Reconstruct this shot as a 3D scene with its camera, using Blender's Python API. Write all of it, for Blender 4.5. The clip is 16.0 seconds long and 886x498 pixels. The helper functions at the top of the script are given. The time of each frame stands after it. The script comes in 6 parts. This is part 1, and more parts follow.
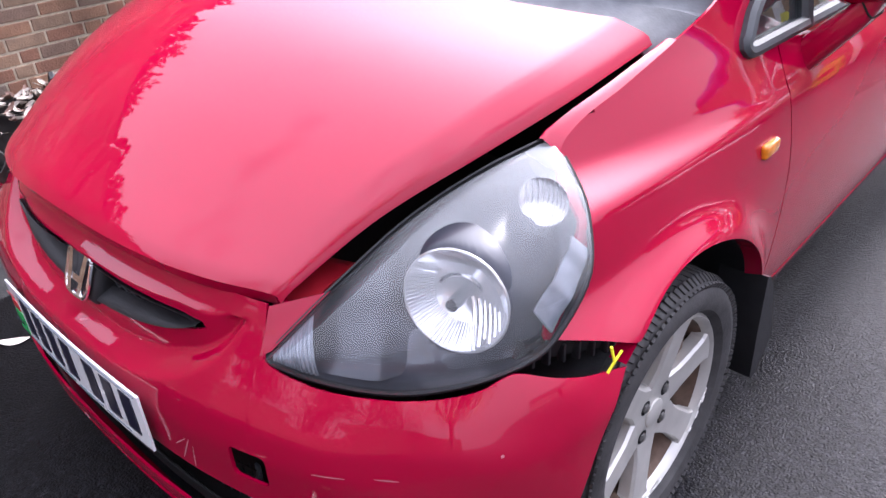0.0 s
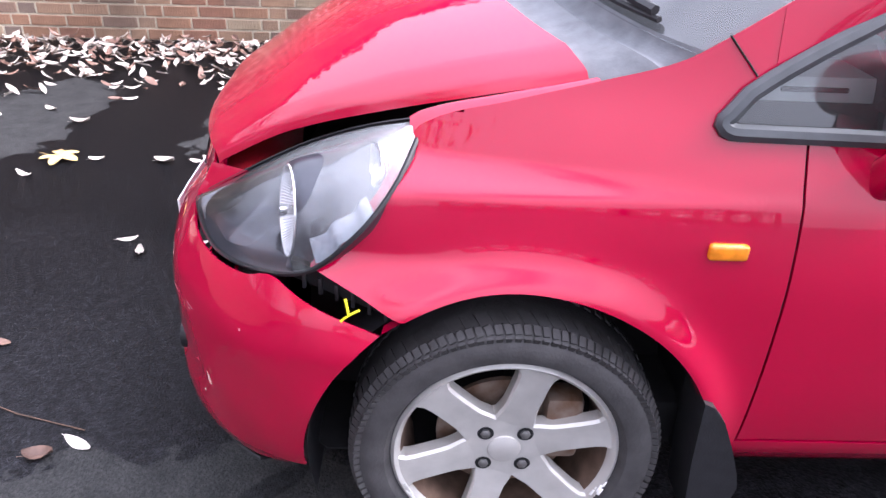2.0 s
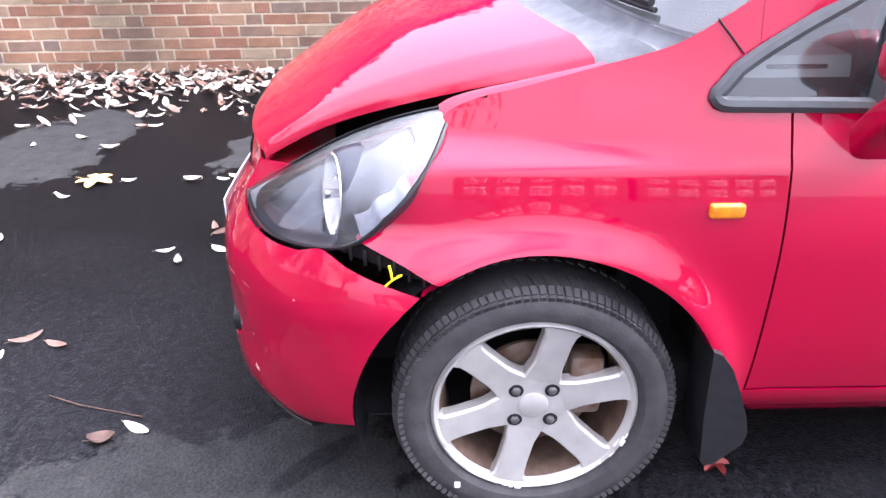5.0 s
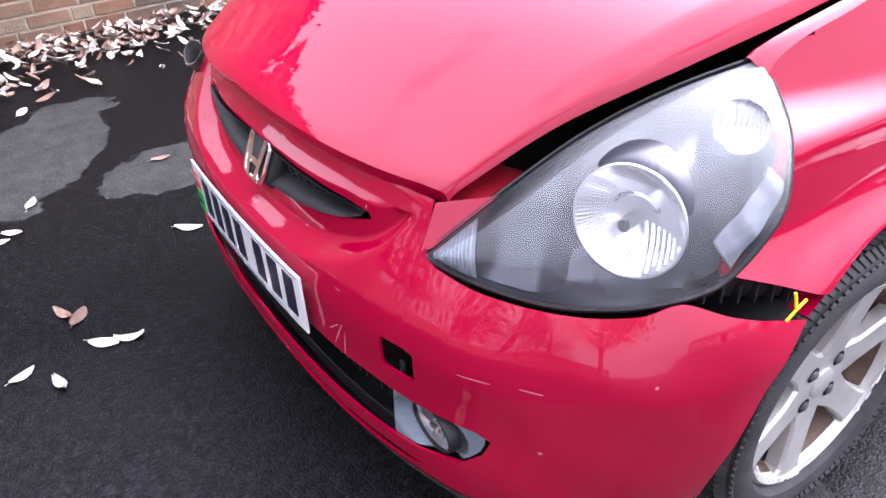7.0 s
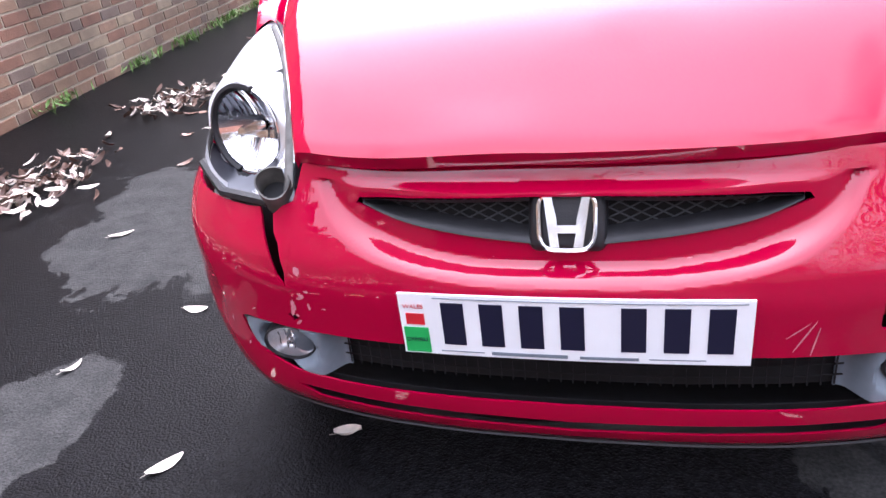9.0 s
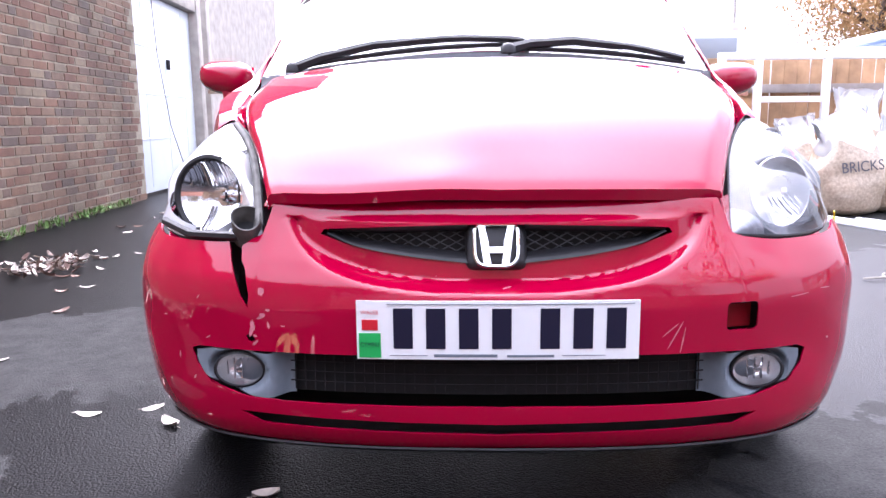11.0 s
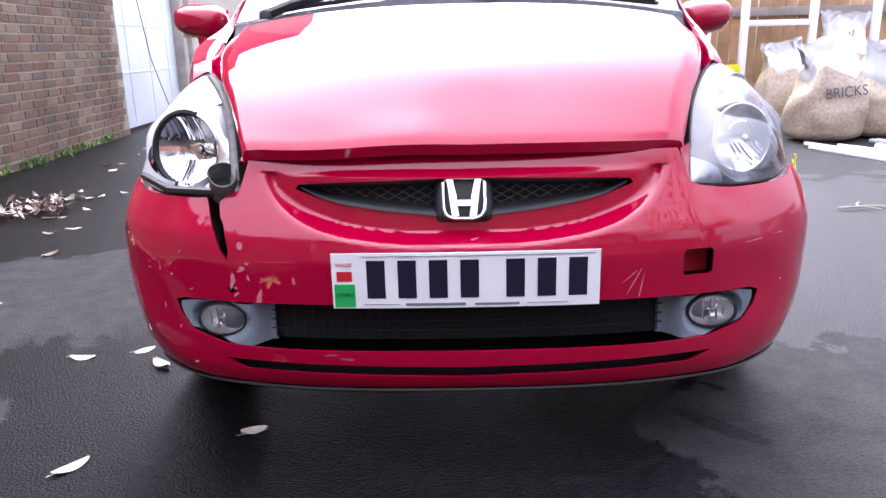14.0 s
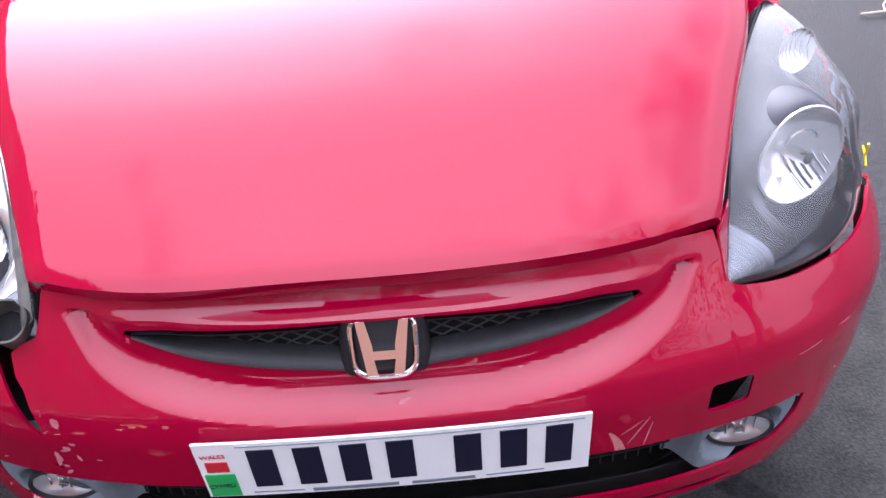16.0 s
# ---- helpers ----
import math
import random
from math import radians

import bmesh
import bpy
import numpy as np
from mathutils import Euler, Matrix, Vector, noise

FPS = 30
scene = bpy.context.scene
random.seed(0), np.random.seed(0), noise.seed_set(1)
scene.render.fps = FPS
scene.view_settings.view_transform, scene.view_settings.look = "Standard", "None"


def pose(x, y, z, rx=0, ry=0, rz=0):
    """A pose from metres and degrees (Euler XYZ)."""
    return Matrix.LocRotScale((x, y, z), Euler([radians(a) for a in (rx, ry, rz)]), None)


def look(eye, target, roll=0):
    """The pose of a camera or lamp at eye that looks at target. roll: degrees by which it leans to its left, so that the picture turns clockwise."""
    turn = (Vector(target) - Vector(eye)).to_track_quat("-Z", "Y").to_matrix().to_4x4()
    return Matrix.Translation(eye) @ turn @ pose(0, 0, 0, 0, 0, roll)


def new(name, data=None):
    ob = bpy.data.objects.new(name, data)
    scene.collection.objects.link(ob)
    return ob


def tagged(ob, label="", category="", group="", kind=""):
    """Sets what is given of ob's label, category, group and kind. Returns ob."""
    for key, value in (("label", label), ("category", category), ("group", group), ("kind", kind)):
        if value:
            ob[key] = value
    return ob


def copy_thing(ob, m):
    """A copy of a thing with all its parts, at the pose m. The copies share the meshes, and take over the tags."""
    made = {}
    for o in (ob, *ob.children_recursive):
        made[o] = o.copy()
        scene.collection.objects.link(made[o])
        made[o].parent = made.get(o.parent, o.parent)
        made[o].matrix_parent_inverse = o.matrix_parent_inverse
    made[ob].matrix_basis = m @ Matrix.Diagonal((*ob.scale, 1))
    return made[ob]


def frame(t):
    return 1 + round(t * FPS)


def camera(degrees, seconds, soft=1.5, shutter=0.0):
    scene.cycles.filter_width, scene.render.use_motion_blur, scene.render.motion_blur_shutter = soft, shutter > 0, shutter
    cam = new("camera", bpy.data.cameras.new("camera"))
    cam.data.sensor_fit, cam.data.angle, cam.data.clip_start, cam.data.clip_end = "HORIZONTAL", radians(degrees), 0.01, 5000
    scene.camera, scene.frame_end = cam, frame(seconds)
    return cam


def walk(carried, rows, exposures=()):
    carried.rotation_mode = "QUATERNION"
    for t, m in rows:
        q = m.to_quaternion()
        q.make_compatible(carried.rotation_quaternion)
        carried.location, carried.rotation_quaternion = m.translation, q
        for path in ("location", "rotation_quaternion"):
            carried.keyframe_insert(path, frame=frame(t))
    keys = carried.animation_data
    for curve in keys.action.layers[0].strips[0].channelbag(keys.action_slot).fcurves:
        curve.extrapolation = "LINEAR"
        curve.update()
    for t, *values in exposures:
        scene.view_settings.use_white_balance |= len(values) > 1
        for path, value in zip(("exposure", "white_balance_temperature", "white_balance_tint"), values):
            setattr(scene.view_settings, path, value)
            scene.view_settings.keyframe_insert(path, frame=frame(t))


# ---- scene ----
cam = camera(62.1, 16.0)
PATH = [
    (0, (1.209, -0.252, 1.249), (0.009, 0.981, 0.228), -3.2),
    (0.5, (1.369, -0.082, 1.266), (-0.012, 0.929, 0.231), -1.9),
    (1, (1.494, 0.174, 1.248), (-0.002, 0.891, 0.13), -1.1),
    (1.5, (1.606, 0.402, 1.242), (-0.077, 0.721, 0.209), -0.2),
    (2, (1.753, 0.567, 1.231), (0.007, 0.626, 0.257), 2.5),
    (2.5, (1.9, 0.605, 1.231), (0.114, 0.645, 0.332), -0.3),
    (3, (2.035, 0.63, 1.235), (0.246, 0.661, 0.342), -1.9),
    (3.5, (2.12, 0.687, 1.24), (0.32, 0.6, 0.374), -2.3),
    (4, (2.163, 0.712, 1.243), (0.352, 0.582, 0.403), -1.8),
    (4.2, (2.149, 0.689, 1.238), (0.347, 0.558, 0.381), -0.9),
    (6.3, (1.436, 0.028, 1.202), (-0.141, 0.691, 0.166), -3.1),
    (6.5, (1.388, -0.082, 1.206), (-0.112, 0.697, 0.137), -3.3),
    (7, (1.188, -0.286, 1.183), (-0.212, 0.612, 0.071), -2.7),
    (7.5, (0.913, -0.471, 1.143), (-0.369, 0.579, 0.024), -8.3),
    (8, (0.656, -0.632, 1.131), (-0.296, 0.772, 0.072), -8.6),
    (8.5, (0.348, -0.787, 1.122), (-0.37, 0.824, 0.179), -7.1),
    (9, (0.108, -0.899, 1.101), (-0.388, 0.799, 0.169), -7.4),
    (9.5, (-0.026, -1.099, 1.076), (-0.108, 0.717, 0.241), -4.3),
    (10, (-0.054, -1.198, 0.979), (-0.165, 0.718, 0.418), -2.1),
    (10.2, (-0.049, -1.221, 0.924), (-0.112, 0.729, 0.482), -0.6),
    (12.3, (-0.038, -1.355, 0.811), (-0.069, 0.621, 0.504), -1.4),
    (12.5, (-0.031, -1.359, 0.807), (-0.043, 0.618, 0.504), -1.4),
    (13, (-0.016, -1.363, 0.802), (0.007, 0.613, 0.493), -1.3),
    (13.5, (-0.008, -1.368, 0.798), (0.007, 0.605, 0.471), -1.0),
    (14, (0.0, -1.342, 0.904), (-0.039, 0.583, 0.364), -1.4),
    (14.5, (-0.009, -1.319, 1.201), (-0.058, 0.537, 0.457), -2.8),
    (15, (-0.002, -1.225, 1.273), (0.02, 0.549, 0.349), -3.5),
    (15.5, (0.069, -0.927, 1.285), (-0.058, 0.775, 0.242), -4.0),
    (16, (0.096, -0.59, 1.275), (0.105, 0.996, 0.057), -4.4),
]
EXPOSURES = [(t, stops, 5700 if 12 < t < 14.2 else 5900, 28 if 12 < t < 14.2 else 21) for t, stops in ((0.0, 0.62), (0.5, 0.6), (1.5, 0.66), (2.0, 1.02), (3.0, 1.4), (4.2, 1.55), (6.3, 1.15), (7.0, 1.1), (8.2, 1.32), (9.0, 1.2), (10.0, 1.3), (12.5, 0.98), (14.5, 0.86), (16.0, 0.76))]
walk(cam, [(t, look(eye, target, roll)) for t, eye, target, roll in PATH], EXPOSURES)

# ---- light ----
SUN_AZ, SUN_EL = -1.0, 41.0      # degrees clockwise from +y, and above the horizon
GLOW_AZ = -12.0                  # middle of the bright veil of cloud
world = bpy.data.worlds.new("sky")
scene.world = world
world.use_nodes = True
wn, wl = world.node_tree.nodes, world.node_tree.links
sky = wn.new("ShaderNodeTexSky")
sky.sky_type, sky.sun_disc = "NISHITA", False
sky.sun_elevation, sky.sun_rotation = radians(SUN_EL), radians(SUN_AZ)
sky.air_density, sky.dust_density, sky.ozone_density = 1.0, 3.0, 1.0
wcoord = wn.new("ShaderNodeTexCoord")
wnoise = wn.new("ShaderNodeTexNoise")
wnoise.inputs["Scale"].default_value, wnoise.inputs["Detail"].default_value = 2.2, 6.0
wramp = wn.new("ShaderNodeMapRange")
wramp.inputs[1].default_value, wramp.inputs[2].default_value = 0.22, 0.46
wmix = wn.new("ShaderNodeMix")
wmix.data_type = "RGBA"
wsep, wgrad, wcol = wn.new("ShaderNodeSeparateXYZ"), wn.new("ShaderNodeMapRange"), wn.new("ShaderNodeMix")
wgrad.inputs[1].default_value, wgrad.inputs[2].default_value = 0.0, 1.0
wcol.data_type = "RGBA"      # cloud: three times as bright overhead as at the horizon
wcol.inputs[6].default_value, wcol.inputs[7].default_value = (4.6, 4.8, 5.2, 1), (15.8, 16.2, 17.6, 1)
wl.new(wcoord.outputs["Generated"], wsep.inputs[0])
wl.new(wsep.outputs["Z"], wgrad.inputs[0])
wl.new(wgrad.outputs[0], wcol.inputs[0])
wl.new(wcol.outputs[2], wmix.inputs[7])
wl.new(wcoord.outputs["Generated"], wnoise.inputs["Vector"])
wl.new(wnoise.outputs["Fac"], wramp.inputs[0])
wl.new(wramp.outputs[0], wmix.inputs[0])
wl.new(sky.outputs[0], wmix.inputs[6])
# brighter haze round the veiled sun
wdot, wpow, wglow = wn.new("ShaderNodeVectorMath"), wn.new("ShaderNodeMath"), wn.new("ShaderNodeMix")
wnorm = wn.new("ShaderNodeVectorMath")
wnorm.operation, wdot.operation, wpow.operation, wpow.use_clamp, wpow.inputs[1].default_value = "NORMALIZE", "DOT_PRODUCT", "POWER", True, 6.5
wdot.inputs[1].default_value = (math.sin(radians(GLOW_AZ)) * math.cos(radians(SUN_EL)), math.cos(radians(GLOW_AZ)) * math.cos(radians(SUN_EL)), math.sin(radians(SUN_EL)))
wglow.data_type, wglow.blend_type = "RGBA", "ADD"
wglow.inputs[7].default_value = (72.0, 69.0, 68.0, 1)
wmax = wn.new("ShaderNodeMath")
wmax.operation, wmax.inputs[1].default_value = "MAXIMUM", 0.0
wl.new(wcoord.outputs["Generated"], wnorm.inputs[0])
wl.new(wnorm.outputs[0], wdot.inputs[0])
wl.new(wdot.outputs["Value"], wmax.inputs[0])
wl.new(wmax.outputs[0], wpow.inputs[0])
wl.new(wpow.outputs[0], wglow.inputs[0])
wl.new(wmix.outputs[2], wglow.inputs[6])
wl.new(wglow.outputs[2], wn["Background"].inputs["Color"])
wn["Background"].inputs["Strength"].default_value = 0.13
sun = new("sun", bpy.data.lights.new("sun", "SUN"))
sun.data.energy, sun.data.angle, sun.data.color = 1.8, radians(10.0), (1.0, 0.94, 0.85)
sun.matrix_world = look((0, 0, 0), (-math.sin(radians(SUN_AZ)) * math.cos(radians(SUN_EL)), -math.cos(radians(SUN_AZ)) * math.cos(radians(SUN_EL)), -math.sin(radians(SUN_EL))))


# ---- materials ----
def mat(name, color, rough=0.5, metal=0.0, coat=0.0, spec=0.5, vary=0.0, scale=20.0, bump=0.0, bump_scale=60.0, trans=0.0, ior=1.45, rnd=0.0, coat_rough=0.03, color2=None, rough_vary=0.0, emit=None):
    """A principled material with noise in its colour, gloss and relief; rnd varies the colour from object to object."""
    m = bpy.data.materials.new(name)
    m.use_nodes = True
    n, l = m.node_tree.nodes, m.node_tree.links
    b = n["Principled BSDF"]
    b.inputs["Base Color"].default_value = (*color, 1)
    b.inputs["Roughness"].default_value, b.inputs["Metallic"].default_value = rough, metal
    b.inputs["Coat Weight"].default_value, b.inputs["Coat Roughness"].default_value = coat, coat_rough
    b.inputs["Specular IOR Level"].default_value = spec
    b.inputs["Transmission Weight"].default_value, b.inputs["IOR"].default_value = trans, ior
    tc = n.new("ShaderNodeTexCoord")
    last = None
    if vary or color2:
        nz = n.new("ShaderNodeTexNoise")
        nz.inputs["Scale"].default_value, nz.inputs["Detail"].default_value = scale, 8.0
        l.new(tc.outputs["Object"], nz.inputs["Vector"])
        mr = n.new("ShaderNodeMapRange")
        mr.inputs[1].default_value, mr.inputs[2].default_value = 0.3, 0.7
        l.new(nz.outputs["Fac"], mr.inputs[0])
        mx = n.new("ShaderNodeMix")
        mx.data_type = "RGBA"
        c2 = color2 or tuple(c * (1 - vary) for c in color)
        c1 = color if color2 else tuple(min(1, c * (1 + vary)) for c in color)
        mx.inputs[6].default_value, mx.inputs[7].default_value = (*c2, 1), (*c1, 1)
        l.new(mr.outputs[0], mx.inputs[0])
        last = mx.outputs[2]
        if rough_vary:
            rr = n.new("ShaderNodeMapRange")
            rr.inputs[3].default_value, rr.inputs[4].default_value = rough - rough_vary, rough + rough_vary
            l.new(nz.outputs["Fac"], rr.inputs[0])
            l.new(rr.outputs[0], b.inputs["Roughness"])
    if rnd:
        info = n.new("ShaderNodeObjectInfo")
        hs = n.new("ShaderNodeHueSaturation")
        hr = n.new("ShaderNodeMapRange")
        hr.inputs[3].default_value, hr.inputs[4].default_value = 1 - rnd, 1 + rnd
        l.new(info.outputs["Random"], hr.inputs[0])
        l.new(hr.outputs[0], hs.inputs["Value"])
        if last:
            l.new(last, hs.inputs["Color"])
        else:
            hs.inputs["Color"].default_value = (*color, 1)
        last = hs.outputs[0]
    if last:
        l.new(last, b.inputs["Base Color"])
    if bump:
        nb = n.new("ShaderNodeTexNoise")
        nb.inputs["Scale"].default_value, nb.inputs["Detail"].default_value = bump_scale, 6.0
        l.new(tc.outputs["Object"], nb.inputs["Vector"])
        bp = n.new("ShaderNodeBump")
        bp.inputs["Strength"].default_value, bp.inputs["Distance"].default_value = bump, 0.01
        l.new(nb.outputs["Fac"], bp.inputs["Height"])
        l.new(bp.outputs[0], b.inputs["Normal"])
    return m


PAINT = mat("red_car_paint", (0.345, 0.0005, 0.028), rough=0.5, spec=0.0, metal=0.0, coat=1.0, vary=0.06, scale=3.0, coat_rough=0.015, bump=0.008, bump_scale=5.0)
PAINT.node_tree.nodes["Principled BSDF"].inputs["Coat IOR"].default_value = 1.58
pn, pl = PAINT.node_tree.nodes, PAINT.node_tree.links
ptc, pnz, pmr = (pn.new("ShaderNode" + k) for k in ("TexCoord", "TexNoise", "MapRange"))     # dust and fine scratches dull the lacquer
pnz.inputs["Scale"].default_value, pnz.inputs["Detail"].default_value = 5.0, 9.0
pmr.inputs[1].default_value, pmr.inputs[2].default_value, pmr.inputs[3].default_value, pmr.inputs[4].default_value = 0.35, 0.72, 0.005, 0.045
pl.new(ptc.outputs["Object"], pnz.inputs["Vector"])
pl.new(pnz.outputs["Fac"], pmr.inputs[0])
pl.new(pmr.outputs[0], pn["Principled BSDF"].inputs["Coat Roughness"])
PAINT_IN = mat("red_primer_paint", (0.30, 0.006, 0.015), rough=0.5, vary=0.2, scale=12)
BLACK = mat("black_plastic", (0.012, 0.012, 0.014), rough=0.5, vary=0.3, scale=40, bump=0.1, bump_scale=300)
# near-black; also paints in the shade of openings and recesses
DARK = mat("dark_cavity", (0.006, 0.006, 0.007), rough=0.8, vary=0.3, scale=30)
GREY = mat("grey_plastic", (0.15, 0.18, 0.21), rough=0.55, vary=0.12, scale=25, bump=0.06, bump_scale=250)
TRIM = mat("window_trim_rubber", (0.05, 0.055, 0.06), rough=0.5, vary=0.15, scale=30)
COWL = mat("faded_cowl_plastic", (0.10, 0.105, 0.115), spec=0.25, rough=0.65, vary=0.2, scale=30, bump=0.08, bump_scale=200)
RUBBER = mat("tyre_rubber", (0.042, 0.040, 0.041), rough=0.75, vary=0.3, scale=25, bump=0.15, bump_scale=150)
ALLOY = mat("silver_alloy_paint", (0.50, 0.485, 0.46), rough=0.42, metal=0.45, vary=0.12, scale=18, rough_vary=0.1)
RASH = mat("bare_scraped_alloy", (0.72, 0.71, 0.69), rough=0.5, vary=0.3, scale=80)
RUST = mat("rusty_brake_steel", (0.22, 0.17, 0.14), rough=0.6, metal=0.5, color2=(0.12, 0.06, 0.03), scale=30, vary=0.2)
NUT = mat("dull_nut_steel", (0.22, 0.215, 0.21), rough=0.4, metal=0.8, vary=0.3, scale=60)
GRIME = mat("brake_dust_grime", (0.11, 0.070, 0.050), rough=0.6, metal=0.3, vary=0.4, scale=30)
CHROME = mat("chrome", (0.85, 0.85, 0.86), rough=0.08, metal=1.0)
REFL = mat("lamp_reflector", (0.94, 0.94, 0.95), rough=0.16, metal=0.7, vary=0.05, scale=30)
LAMPCLEAR = mat("clear_reflex_plastic", (0.28, 0.30, 0.34), rough=0.12, coat=0.5, vary=0.2, scale=60)
LAMPSTRIP = mat("torn_lamp_edge", (0.10, 0.097, 0.09), rough=0.6, spec=0.2, vary=0.4, scale=30)
LAMPBODY = mat("smoked_lamp_housing", (0.030, 0.032, 0.043), rough=0.3, metal=0.2, coat=0.3, vary=0.2, scale=20)
AMBER = mat("amber_lens", (0.72, 0.22, 0.008), rough=0.15, coat=0.6, vary=0.2, scale=60)
PLATE = mat("white_plate_acrylic", (0.80, 0.81, 0.82), rough=0.25, coat=0.5, vary=0.03, scale=15)
PLATEBLACK = mat("plate_black", (0.012, 0.012, 0.03), rough=0.3)
GREEN = mat("plate_green", (0.02, 0.38, 0.09), rough=0.3)
REDMARK = mat("plate_red", (0.55, 0.02, 0.03), rough=0.3)
YELLOW = mat("yellow_plastic", (0.80, 0.75, 0.02), rough=0.4)
INTERIOR = mat("interior_plastic", (0.05, 0.05, 0.055), rough=0.7, vary=0.2, scale=30)
SEATCLOTH = mat("seat_cloth", (0.03, 0.03, 0.035), rough=0.9, vary=0.3, scale=80)
PAPER = mat("paper_sheet", (0.75, 0.76, 0.74), rough=0.8, vary=0.05)


def glass_mat(name, tint=(1, 1, 1), clear=0.9, rough=0.0, haze=0.0, ior=1.55):
    """Thin glass: mostly clear, glossy by Fresnel."""
    m = bpy.data.materials.new(name)
    m.use_nodes = True
    n, l = m.node_tree.nodes, m.node_tree.links
    n.remove(n["Principled BSDF"])
    tr, gl, df = n.new("ShaderNodeBsdfTransparent"), n.new("ShaderNodeBsdfGlossy"), n.new("ShaderNodeBsdfDiffuse")
    tr.inputs[0].default_value = (*[c * clear for c in tint], 1)
    gl.inputs["Roughness"].default_value = rough
    df.inputs[0].default_value = (0.7, 0.72, 0.74, 1)
    fr, mx, mh = n.new("ShaderNodeFresnel"), n.new("ShaderNodeMixShader"), n.new("ShaderNodeMixShader")
    fr.inputs[0].default_value = ior
    mh.inputs[0].default_value = haze
    l.new(tr.outputs[0], mh.inputs[1])
    l.new(df.outputs[0], mh.inputs[2])
    l.new(fr.outputs[0], mx.inputs[0])
    l.new(mh.outputs[0], mx.inputs[1])
    l.new(gl.outputs[0], mx.inputs[2])
    l.new(mx.outputs[0], n["Material Output"].inputs[0])
    return m


GLASS = glass_mat("car_glass", (0.86, 0.92, 0.92), 0.92, 0.0, 0.03, 2.1)
CLOUDED = glass_mat("clouded_broken_lens", (0.9, 0.9, 0.92), 0.9, 0.05, 0.72)
FILM = glass_mat("clear_plastic_film", (0.95, 0.95, 0.96), 0.9, 0.3, 0.55)
SCUFF = mat("scuffed_primer", (0.50, 0.16, 0.20), rough=0.8, vary=0.3, scale=60)
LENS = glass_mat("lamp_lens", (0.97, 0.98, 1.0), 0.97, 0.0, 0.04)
# haze painted stronger towards the top, where the lens mirrors bright sky
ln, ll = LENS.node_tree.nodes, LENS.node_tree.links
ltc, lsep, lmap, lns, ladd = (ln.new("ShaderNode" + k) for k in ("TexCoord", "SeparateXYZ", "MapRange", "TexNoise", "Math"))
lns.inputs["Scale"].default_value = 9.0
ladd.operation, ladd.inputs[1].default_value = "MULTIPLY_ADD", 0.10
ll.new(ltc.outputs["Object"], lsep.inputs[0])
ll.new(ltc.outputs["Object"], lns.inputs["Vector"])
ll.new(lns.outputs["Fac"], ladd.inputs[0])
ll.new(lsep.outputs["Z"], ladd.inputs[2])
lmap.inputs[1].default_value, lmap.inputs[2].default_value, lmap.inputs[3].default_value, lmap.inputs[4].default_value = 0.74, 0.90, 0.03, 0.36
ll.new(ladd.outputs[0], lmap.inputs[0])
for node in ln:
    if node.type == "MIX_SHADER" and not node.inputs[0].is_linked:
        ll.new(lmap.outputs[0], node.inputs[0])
# even white haze lightens the glass
SCREEN = glass_mat("hazed_windscreen", (0.85, 0.90, 0.90), 0.85, 0.0, 0.05, 1.75)


# ---- mesh helpers ----
def thing(name, label, category, group="", at=(0, 0, 0), rot=(0, 0, 0), kind=""):
    ob = new(name)
    ob.matrix_world = pose(*at, *rot)
    return tagged(ob, label, category, group, kind)


def mesh_of(bm, material, smooth=True, angle=40):
    me = bpy.data.meshes.new("m")
    bmesh.ops.recalc_face_normals(bm, faces=bm.faces)
    if smooth:
        for f in bm.faces:
            f.smooth = True
        for e in bm.edges:
            if len(e.link_faces) == 2 and e.calc_face_angle(0) > radians(angle):
                e.smooth = False
    bm.to_mesh(me)
    bm.free()
    for one in (material if isinstance(material, (list, tuple)) else [material]):
        me.materials.append(one)
    return me


def part(name, bm, material, parent, label="", smooth=True, angle=40):
    """Links a bmesh as one mesh object under a thing or a part."""
    ob = new(name, mesh_of(bm, material, smooth, angle))
    ob.data.name = name
    ob.parent = parent
    return tagged(ob, label)


def whole(name, bm, material, label, category, group="", at=(0, 0, 0), rot=(0, 0, 0), kind="", smooth=True, angle=40):
    """Links a bmesh as one top-level thing."""
    ob = new(name, mesh_of(bm, material, smooth, angle))
    ob.data.name = name
    ob.matrix_world = pose(*at, *rot)
    return tagged(ob, label, category, group, kind)


def spline(*knots):
    """A smooth function through (t, values...) knots: a cubic that keeps to the knots' own ups and downs."""
    k = np.array(knots, float)
    t, v = k[:, 0], k[:, 1:]
    h, d = np.diff(t)[:, None], np.diff(v, axis=0) / np.diff(t)[:, None]
    m = np.zeros_like(v)
    m[0], m[-1] = d[0], d[-1]
    for i in range(1, len(t) - 1):
        a, b = d[i - 1], d[i]
        w1, w2 = 2 * h[i] + h[i - 1], h[i] + 2 * h[i - 1]
        ok = a * b > 0
        m[i] = np.where(ok, (w1 + w2) / (w1 / np.where(ok, a, 1) + w2 / np.where(ok, b, 1)), 0)

    def f(x):
        x = min(max(x, t[0]), t[-1])
        i = min(max(int(np.searchsorted(t, x)) - 1, 0), len(t) - 2)
        s, g = (x - t[i]) / h[i][0], h[i][0]
        out = (2 * s**3 - 3 * s**2 + 1) * v[i] + (s**3 - 2 * s**2 + s) * g * m[i] + (3 * s**2 - 2 * s**3) * v[i + 1] + (s**3 - s**2) * g * m[i + 1]
        return float(out[0]) if len(out) == 1 else out
    return f


def lin(a, b, n):
    return [a + (b - a) * i / (n - 1) for i in range(n)]


def sstep(a, b, x):
    s = min(max((x - a) / (b - a), 0), 1)
    return s * s * (3 - 2 * s)


